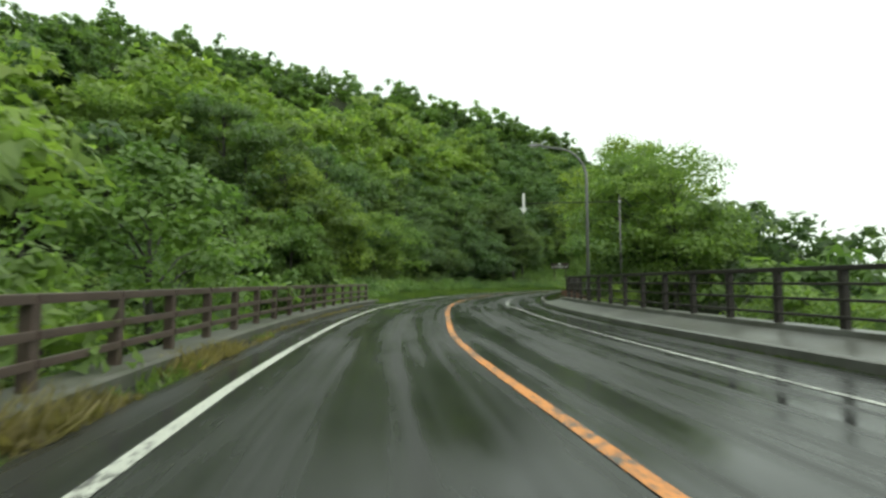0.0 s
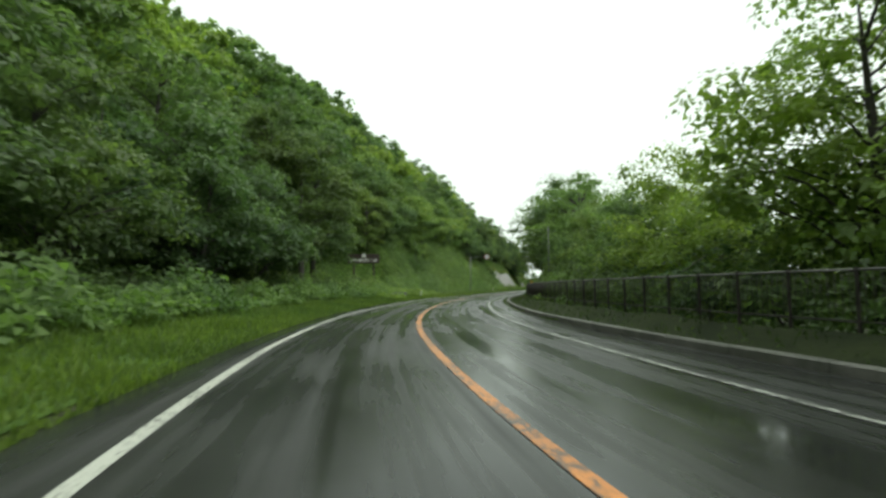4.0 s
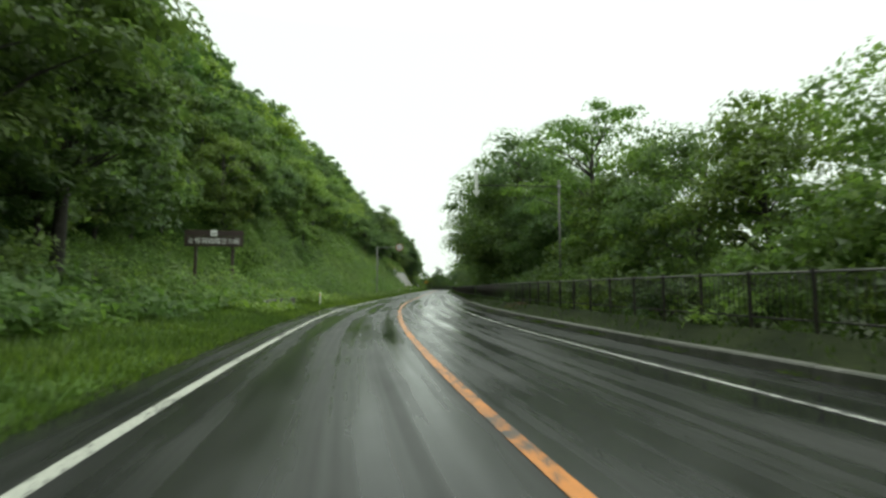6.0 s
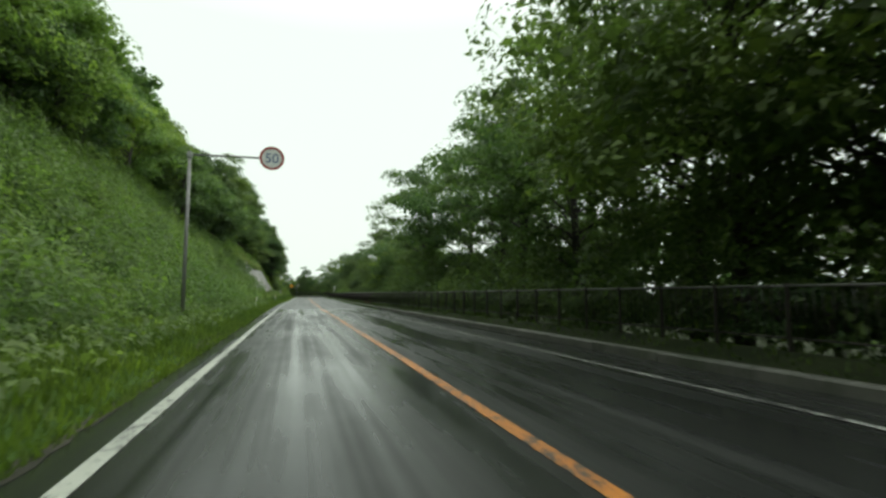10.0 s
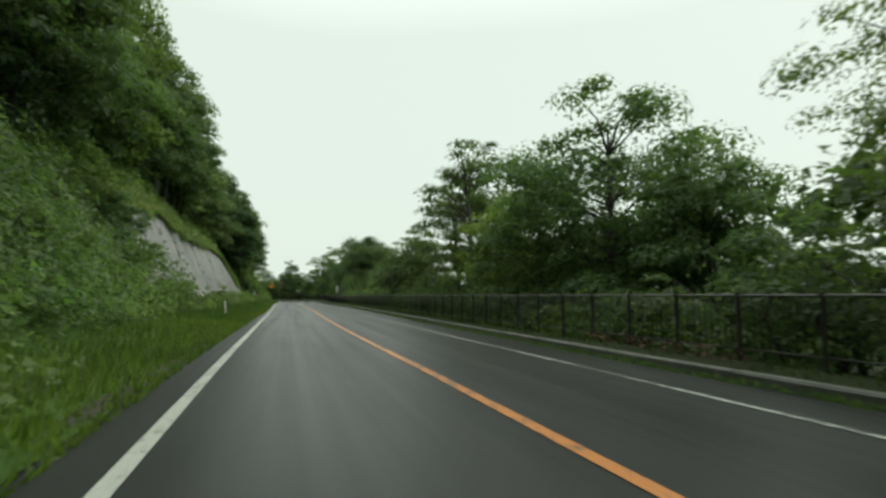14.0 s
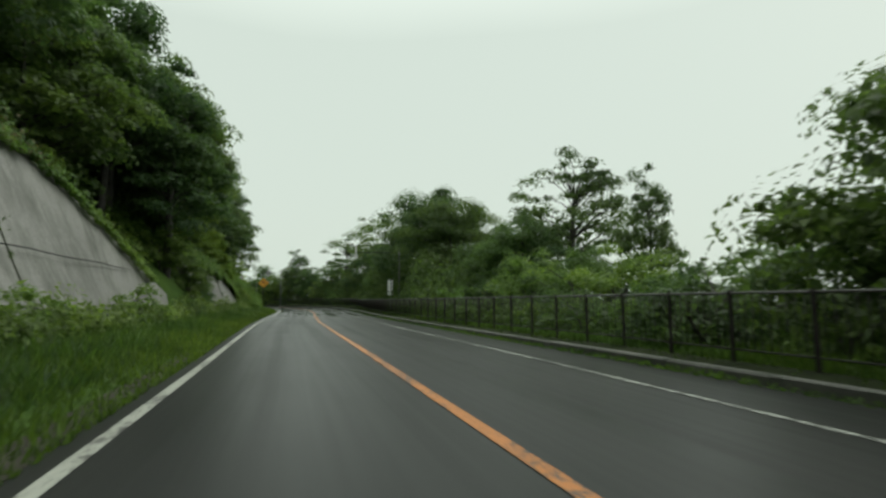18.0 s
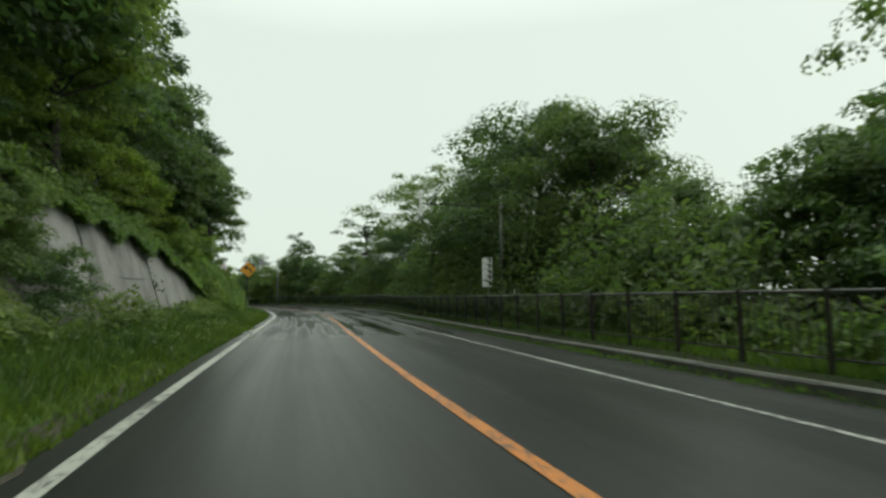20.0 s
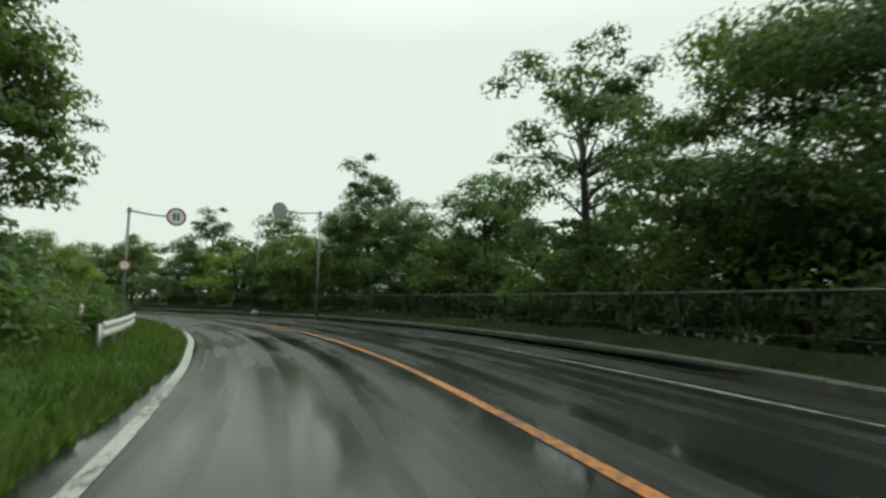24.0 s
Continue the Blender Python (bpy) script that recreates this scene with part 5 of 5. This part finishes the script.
def grass(name, n, s0, s1, d0, d1, h, material, label, seed, lean=0.35, side=-1, line=None, patchy=None):
    """Single grass blades, each a narrow triangle. line: a line along the road from which d0 and d1 count."""
    rng = np.random.default_rng(seed)
    S = rng.uniform(s0, s1, n)
    D = side * (d0 + (d1 - d0) * rng.random(n) ** 1.5)
    edge = d0
    if line:
        D = D + line(S)
        edge = line(S) + d0
    X, Y = xy(S, D)
    Z = np.where(S < 52, np.where(np.abs(D) < 4.5, -0.01, 0.0), land(S, D))
    tuft = np.array([noise.noise((x * 0.9, y * 0.9, seed)) for x, y in zip(X, Y)])
    H = h * (0.45 + 0.6 * rng.random(n)) * (0.8 + 0.7 * np.clip(tuft, -0.4, 0.7))
    if patchy is not None:
        H *= np.clip((tuft - patchy) * 4, 0.12, 1)
    H *= 0.5 + 0.5 * np.clip((np.abs(D) - edge) / 0.7, 0, 1)
    a = rng.random(n) * 2 * math.pi
    w = 0.014 + 0.016 * rng.random(n)
    l = rng.normal(size=(n, 2)) * (lean * H)[:, None]
    base = np.column_stack([X, Y, Z - 0.02])
    off = np.column_stack([np.cos(a) * w, np.sin(a) * w, np.zeros(n)])
    tip = base + np.column_stack([l, H])
    V = np.stack([base - off, base + off, tip], 1).reshape(-1, 3)
    structure(name, mesh_np(name, V, np.arange(3 * n).reshape(-1, 3), material), label, "grass", "stuff")


grass("verge_grass", 62000, 53, 132, 4.1, 7.6, 0.26, GRASS, "long wet green grass along the verge", 21)
grass("verge_grass", 90000, 126, 300, 3.55, 7.2, 0.32, GRASS, "long wet green grass along the verge", 22)
grass("verge_grass", 32000, 296, 350, 3.55, 8.0, 0.34, GRASS, "long wet green grass inside the bend", 23)
grass("wall_foot_grass", 42000, 206, 298, 4.4, 7.4, 0.5, GRASS, "tall soft grass at the foot of the wall", 29, 0.45)
grass("dry_grass", 2600, 27, 36.5, 4.1, 4.62, 0.5, DRYGRASS, "yellowed dry grass along the bridge kerb", 24, 0.6, patchy=-0.12)
grass("kerb_weeds", 900, 26, 37, 4.1, 4.62, 0.3, GRASS, "green weeds among dry grass along the bridge kerb", 34, 0.5, patchy=0.0)
grass("dry_grass", 900, 36, 50, 4.3, 4.55, 0.16, DRYGRASS, "low yellowed grass along the bridge kerb", 32, 0.6)
grass("kerb_weeds", 5200, 22, 52, -0.32, 0.02, 0.10, DULLGRASS, "low weeds and moss along the pavement kerb", 33, 0.6, side=1, line=kerb_line)
grass("wall_head_grass", 16000, 210, 262, 10.36, 11.6, 0.75, GRASS, "long grass along the head of the wall", 27, 0.6)
grass("wall_head_grass", 7000, 210, 262, 10.36, 11.2, 0.7, DRYGRASS, "yellowed grass along the head of the wall", 28, 0.7)
grass("kerb_grass", 9000, 176, 290, -0.42, -0.02, 0.13, GRASS, "short grass growing along the foot of the kerb", 25, side=1, line=kerb_line)
grass("kerb_grass", 2600, 84, 122, -0.34, -0.02, 0.09, DULLGRASS, "short dull grass along the foot of the kerb", 30, side=1, line=kerb_line, patchy=0.0)
grass("fence_grass", 20000, 54, 350, 0.35, 3.0, 0.24, DULLGRASS, "dull grass at the foot of the fence", 26, side=1, line=kerb_line)
grass("meadow_grass", 46000, 226, 276, 0.35, 6.5, 0.62, GRASS, "tall bright grass behind the bar fence", 31, 0.3, side=1, line=fence_line)


def joint_weeds():
    """Small weeds rooted in the wall's joints."""
    rng = np.random.default_rng(61)
    pos, size = [], []
    for p, r in TUFTS:
        for k in range(26):
            pos.append(np.array(p) + rng.normal(size=3) * r * np.array([0.7, 0.7, 0.9]))
            size.append(0.5 * r * (0.5 + rng.random()))
    nrm = rng.normal(size=(len(pos), 3)) + np.array([0.4, 0, 0.5])
    nrm /= np.linalg.norm(nrm, axis=1)[:, None]
    V, F = leaf_cards(np.array(pos), nrm, np.array(size) + 0.05, rng, 0.5)
    structure("joint_weeds", mesh_np("joint_weeds", V, F, LEAF_DARK), "small dark weeds rooted in the wall joints", "weeds", "stuff")


joint_weeds()


# ---- street lamp ----
def street_lamp(s, d):
    t = thing("street_lamp", at(s, d, 0.1), "tall grey street lamp with curved arm and dull head", "street lamp")
    pts = [(0, 0, 0), (0, 0, 6.45)] + [(-1.5 * (1 - math.cos(a)), 0, 6.45 + 1.6 * math.sin(a)) for a in np.linspace(0.15, 1.35, 8)] + [(-2.35, 0, 8.22)]
    n = len(pts)
    pole = part("pole", tube("pole", pts, [0.085] + [0.075 - 0.035 * k / n for k in range(1, n)], GREYPAINT, 12), GREYPAINT, t)
    part("base_plate", box(-0.16, 0.16, -0.16, 0.16, 0, 0.03, 0.005), GREYPAINT, t)
    bm = bmesh.new()
    bmesh.ops.create_uvsphere(bm, u_segments=18, v_segments=10, radius=1.0)
    for v in bm.verts:
        v.co = Vector((-2.62 + v.co.x * 0.36, v.co.y * 0.15, 8.24 + v.co.z * (0.10 if v.co.z > 0 else 0.06)))
    head = part("lamp_head", bm, GREYPAINT, t)
    bm = bmesh.new()
    bmesh.ops.create_uvsphere(bm, u_segments=16, v_segments=8, radius=1.0)
    for v in bm.verts:
        v.co = Vector((-2.66 + v.co.x * 0.25, v.co.y * 0.11, 8.19 + v.co.z * 0.07))
    part("diffuser", bm, SIGN_WHITE, head, "milky lamp cover")
    part("service_door", box(-0.10, -0.078, -0.04, 0.04, 0.7, 1.05, 0.004), GREYPAINT, pole)
    return t


street_lamp(51.0, 7.05)


def arrow_sign(s, d, reach, z):
    """Snow pole: a tall post whose arm holds a downward arrow over the road edge."""
    t = thing("arrow_sign", at(s, d, 0.1), "white downward arrow hanging from a tall grey pole", "road sign")
    part("pole", tube("pole", [(0, 0, -0.4), (0, 0, z + 0.25)], [0.06, 0.05], RAIL, 12), RAIL, t)
    part("arm", tube("arm", [(0.05, 0, z - 0.1), (reach * 0.5, 0, z - 0.1), (reach - 0.12, 0, z - 0.1)], 0.03, DARK_BROWN, 10), DARK_BROWN, t)
    part("bracket", box(-0.08, 0.08, -0.08, 0.08, z - 0.18, z - 0.02, 0.01), STEEL, t)
    plate = part("arrow_plate", prism("arrow_plate", [(-0.07, 0.52), (-0.07, -0.38), (-0.22, -0.38), (0, -0.72), (0.22, -0.38), (0.07, -0.38), (0.07, 0.52)], 0.03, WHITE), WHITE, t, "white arrow plate")
    plate.location = (reach, -0.05, z)
    for q in (-0.1, 0.12):
        part("clamp", box(-0.09, 0.09, -0.0, 0.06, q - 0.02 - 0.1, q + 0.02 - 0.1, 0.004), STEEL, plate)
    return t


arrow_sign(55.8, 9.7, -5.65, 6.0)
arrow_sign(117.75, 8.4, -4.4, 6.49)
arrow_sign(275.3, 7.4, -3.9, 5.47)


# ---- signs ----
def park_sign(s, d, z):
    g = z - float(land(s, d))
    t = thing("park_sign", at(s, d, float(land(s, d)), 6), "dark brown wooden park sign with white lettering among bushes", "sign")
    board = part("board", box(-1.9, 1.9, -0.04, 0.04, g - 0.44, g + 0.22, 0.01), BOARD, t)
    upper = part("upper_board", box(-1.9, 1.9, -0.035, 0.035, g + 0.25, g + 0.66, 0.01), BOARD, t)
    for x in (-1.2, 1.2):
        part("post", box(x - 0.09, x + 0.09, 0.05, 0.2, -0.5, g + 0.7, 0.01), BOARD, t)
    part("emblem", box(-0.22, 0.22, -0.055, -0.037, g + 0.27, g + 0.66, 0.006), SIGN_WHITE, upper, "white emblem plate")
    part("emblem_mark", prism("emblem_mark", [(-0.16, g + 0.38), (-0.05, g + 0.52), (0.04, g + 0.45), (0.16, g + 0.5), (0.15, g + 0.4)], 0.006, GREYPAINT), GREYPAINT, upper).location.y = -0.06
    lettering("lettering", "支笏洞爺国立公園", 0.425, SIGN_WHITE, board, 0.0, -0.05, g - 0.1, "white characters")
    return t


park_sign(126.6, -12.85, 4.42)


def cantilever_sign(name, s, d, top, reach, z, radius, face, label):
    """A pole with an arm over the lane and a round plate on it."""
    t = thing(name, at(s, d, 0.1), label, "road sign")
    part("pole", tube("pole", [(0, 0, -0.3), (0, 0, top - 0.1)], [0.075, 0.06], GREYPAINT, 12), GREYPAINT, t)
    part("pole_cap", disc("pole_cap", 0.065, 0.03, GREYPAINT), GREYPAINT, t).matrix_basis = pose(0, 0, top - 0.09, 90, 0, 0)
    sg = 1 if reach > 0 else -1
    part("arm", tube("arm", [(0.0, 0, top - 0.22), (reach * 0.5, 0, z - 0.1 - 0.02), (reach - sg * radius * 0.2, 0, z - 0.1)], 0.04, GREYPAINT, 10), GREYPAINT, t)
    part("bracket", box(-0.09, 0.09, -0.09, 0.09, top - 0.32, top - 0.12, 0.01), STEEL, t)
    pl = part("plate", disc("plate", radius, 0.02, SIGN_BACK if face == "back" else SIGN_WHITE), SIGN_WHITE, t)
    pl.matrix_basis = pose(reach, -0.06, z - 0.1)
    if face != "back":
        part("rim", disc("rim", radius, 0.012, SIGN_RED, radius * 0.8), SIGN_RED, pl, "red rim").location.y = -0.018
    if face == "50":
        lettering("numerals", "50", radius * 1.15, SIGN_BLUE, pl, 0, -0.016, -0.02, "blue numerals")
    elif face == "bars":
        for q in (-0.35, 0.05):
            part("bar", box(q * radius, (q + 0.3) * radius, -0.019, -0.011, -0.4 * radius, 0.4 * radius), SIGN_BLUE, pl, "dark blue bar")
    else:
        part("lower_plate", box(reach - 0.22, reach + 0.22, -0.07, -0.05, z - 0.1 - radius - 0.24, z - 0.1 - radius - 0.02, 0.004), SIGN_BACK, t)
        for q in (-0.15, 0.15):
            part("stiffener", box(-radius * 0.9, radius * 0.9, -0.025, -0.011, q - 0.02, q + 0.02, 0.004), STEEL, pl)
    return t


cantilever_sign("speed_sign", 158.8, -5.75, 6.55, 2.95, 6.5, 0.47, "50", "round red-rimmed speed sign on a cantilever pole")
mir = cantilever_sign("cantilever_sign", 328.0, -4.75, 5.35, 2.0, 5.15, 0.45, "bars", "round red-rimmed sign on a grey cantilever pole")
small = part("small_plate", disc("small_plate", 0.26, 0.015, SIGN_WHITE), SIGN_WHITE, mir)
small.matrix_basis = pose(-0.04, -0.1, 2.55)
part("small_rim", disc("small_rim", 0.26, 0.01, SIGN_RED, 0.19), SIGN_RED, small, "red rim").location.y = -0.015
cantilever_sign("cantilever_sign", 328.8, 5.5, 6.6, -2.6, 6.35, 0.45, "back", "back of a round sign on a grey cantilever pole")


def warning_sign(s, d):
    g = float(land(s, d))
    t = thing("warning_sign", at(s, d, g, 4), "yellow diamond bend warning sign on a leaning dark post", "road sign")
    part("post", tube("post", [(0.02, 0.03, -0.4), (0.06, 0.03, 1.5), (0.12, 0.03, 3.3 - g)], 0.038, DARK_BROWN, 10), DARK_BROWN, t)
    z = 3.16 - g
    q = 0.54
    c = 0.03
    turn = Matrix.Rotation(radians(-4), 4, "Y")

    def cut(q, c):
        return [(-q, c), (-q, -c), (-c, -q), (c, -q), (q, -c), (q, c), (c, q), (-c, q)]
    pl = part("plate", prism("plate", cut(q, c), 0.012, BLACK), BLACK, t)
    pl.matrix_basis = pose(0.12, -0.03, z) @ turn
    part("face", prism("face", cut(q - 0.025, c), 0.006, SIGN_YELLOW), SIGN_YELLOW, pl, "yellow face").location.y = -0.0095
    arrow = [(0.16, -0.24), (0.25, -0.20), (0.22, -0.06), (0.13, 0.06), (0.0, 0.14), (-0.05, 0.15), (0.0, 0.25), (-0.30, 0.16), (-0.10, -0.02), (-0.08, 0.07), (0.04, 0.02), (0.12, -0.08)]
    part("arrow", prism("arrow", arrow, 0.006, BLACK), BLACK, pl, "black bent arrow").location.y = -0.0165
    part("clamp", box(0.06, 0.18, -0.022, 0.075, z - 0.05, z + 0.05, 0.006), STEEL, t)
    return t


warning_sign(290.2, -5.05)


def marker_board(s, d):
    """A narrow upright board of five cells, each with a dark hook."""
    t = thing("marker_board", at(s, d, 0.0, -8), "narrow white marker board with five dark hooks on a post", "road sign")
    part("post", tube("post", [(0.05, 0.03, -0.2), (0.05, 0.03, 2.9)], 0.03, STEEL, 10), STEEL, t)
    panel = part("panel", box(-0.22, 0.24, -0.02, 0.0, 1.68, 3.02, 0.006), SIGN_WHITE, t)
    for k in range(5):
        z = 1.74 + k * 0.26
        hook = [(0.02, z + 0.20), (0.02, z + 0.13), (0.12, z + 0.12), (0.06, z + 0.02), (0.18, z + 0.02), (0.19, z + 0.20)]
        part("hook", prism("hook", hook, 0.006, DARK_BROWN), BLACK, panel).location.y = -0.025
        part("divider", box(-0.22, 0.24, -0.026, -0.02, z + 0.225, z + 0.24), GREYPAINT, panel)
    return t


marker_board(274.9, 6.52)


def round_sign(s, d, z):
    t = thing("round_sign", at(s, d, 0.0), "small pale round sign on a post before trees", "road sign")
    part("post", tube("post", [(0, 0.03, -0.2), (0, 0.03, z + 0.3)], 0.03, STEEL, 8), STEEL, t)
    part("plate", disc("plate", 0.33, 0.012, SIGN_WHITE), SIGN_WHITE, t)
    t.children[-1].location.z = z
    part("mark", prism("mark", [(-0.06, z - 0.2), (0.06, z - 0.2), (0.06, z + 0.2), (-0.06, z + 0.2)], 0.006, BLACK), BLACK, t).location.y = -0.011
    return t


round_sign(337.0, 6.0, 2.9)


# ---- small roadside things ----
def delineator(s, d, lean=0.0):
    g = float(land(s, d))
    t = thing("delineator_post", at(s, d, g) @ pose(0, 0, 0, 0, lean, 0), "slim white roadside delineator post in grass", "delineator", "delineator posts")
    post = part("post", tube("post", [(0, 0, -0.2), (0, 0, 0.78), (0, 0, 0.80)], [0.042, 0.042, 0.03], WHITE, 12), WHITE, t)
    part("reflector", disc("reflector", 0.035, 0.012, SIGN_YELLOW), SIGN_YELLOW, post).location = (0, -0.045, 0.68)
    return t


for q in ((122.3, -4.75, 2), (180.7, -4.75, 3), (211.3, -4.85, -6), (229.5, -6.2, 2), (313.6, -5.8, 2)):
    delineator(*q)


def guardrail(s0, s1, d, z, label, material, gap=1.8):
    """A short beam rail on posts."""
    t = thing("guardrail", at(s0, d, 0.0), label, "guardrail")
    inv = t.matrix_basis.inverted()
    n = max(1, int(round((s1 - s0) / gap)))
    for k in range(n + 1):
        s = s0 + (s1 - s0) * k / n
        g = float(land(s, d))
        p = part("post", tube("post", [(0, 0, g - 0.3), (0, 0, z + 0.12)], 0.055, STEEL, 10), STEEL, t)
        p.matrix_basis = inv @ at(s, d, 0.0)
    prof = [(0.06, -0.16), (0.09, -0.12), (0.09, -0.06), (0.06, -0.02), (0.06, 0.02), (0.09, 0.06), (0.09, 0.12), (0.06, 0.16), (0.05, 0.16), (0.05, -0.16)]
    for k in range(n):
        a, b = s0 + (s1 - s0) * k / n, s0 + (s1 - s0) * (k + 1) / n
        me = sweep("beam", a - 0.02, b + 0.02, [(d + q, z + h) for q, h in prof], material, 0.6, True)
        me.transform(inv)
        part("beam", me, material, t)
    return t


guardrail(114.0, 119.5, -5.6, 0.52, "weathered dark guardrail overgrown by weeds", MOSSY)
guardrail(311.0, 318.2, -5.0, 0.53, "white guardrail behind the grass of the bend", WHITE)

rng_r = np.random.default_rng(44)
n_r = 2220
S_r, D_r = np.concatenate([rng_r.uniform(54, 67, 1300), rng_r.uniform(191, 196, 220), rng_r.uniform(50.8, 55.5, 700)]), 0.0
D_r = fence_line(S_r) - 0.38 + 0.6 * rng_r.random(n_r)
X_r, Y_r = xy(S_r, D_r)
nr = rng_r.normal(size=(n_r, 3)) + np.array([0, 0, 0.3])
nr /= np.linalg.norm(nr, axis=1)[:, None]
V_r, F_r = leaf_cards(np.column_stack([X_r, Y_r, np.where(S_r < 53, 0.1, land(S_r, D_r)) + np.where(np.arange(n_r) < 1520, 0.22, 0.4) * rng_r.random(n_r) ** 1.4]), nr, 0.06 + 0.07 * rng_r.random(n_r), rng_r, 0.7)
structure("withered_growth", mesh_np("withered_growth", V_r, F_r, RUST), "rust brown withered growth behind the fence", "undergrowth", "stuff")
# fallen leaves below the fence
rng_l = np.random.default_rng(40)
n_l = 620
S_l = np.concatenate([rng_l.uniform(50, 64, 400), rng_l.normal(117.4, 0.8, n_l - 400)])
D_l = fence_line(S_l) - 0.9 * rng_l.random(n_l) ** 2
X_l, Y_l = xy(S_l, D_l)
nn = np.tile([0.0, 0.0, 1.0], (n_l, 1)) + rng_l.normal(size=(n_l, 3)) * 0.25
nn /= np.linalg.norm(nn, axis=1)[:, None]
V_l, F_l = leaf_cards(np.column_stack([X_l, Y_l, land(S_l, D_l) + 0.04]), nn, 0.07 + 0.06 * rng_l.random(n_l), rng_l, 0.7)
structure("fallen_leaves", mesh_np("fallen_leaves", V_l, F_l, RUST), "rust brown fallen leaves below the fence", "fallen leaves", "stuff")
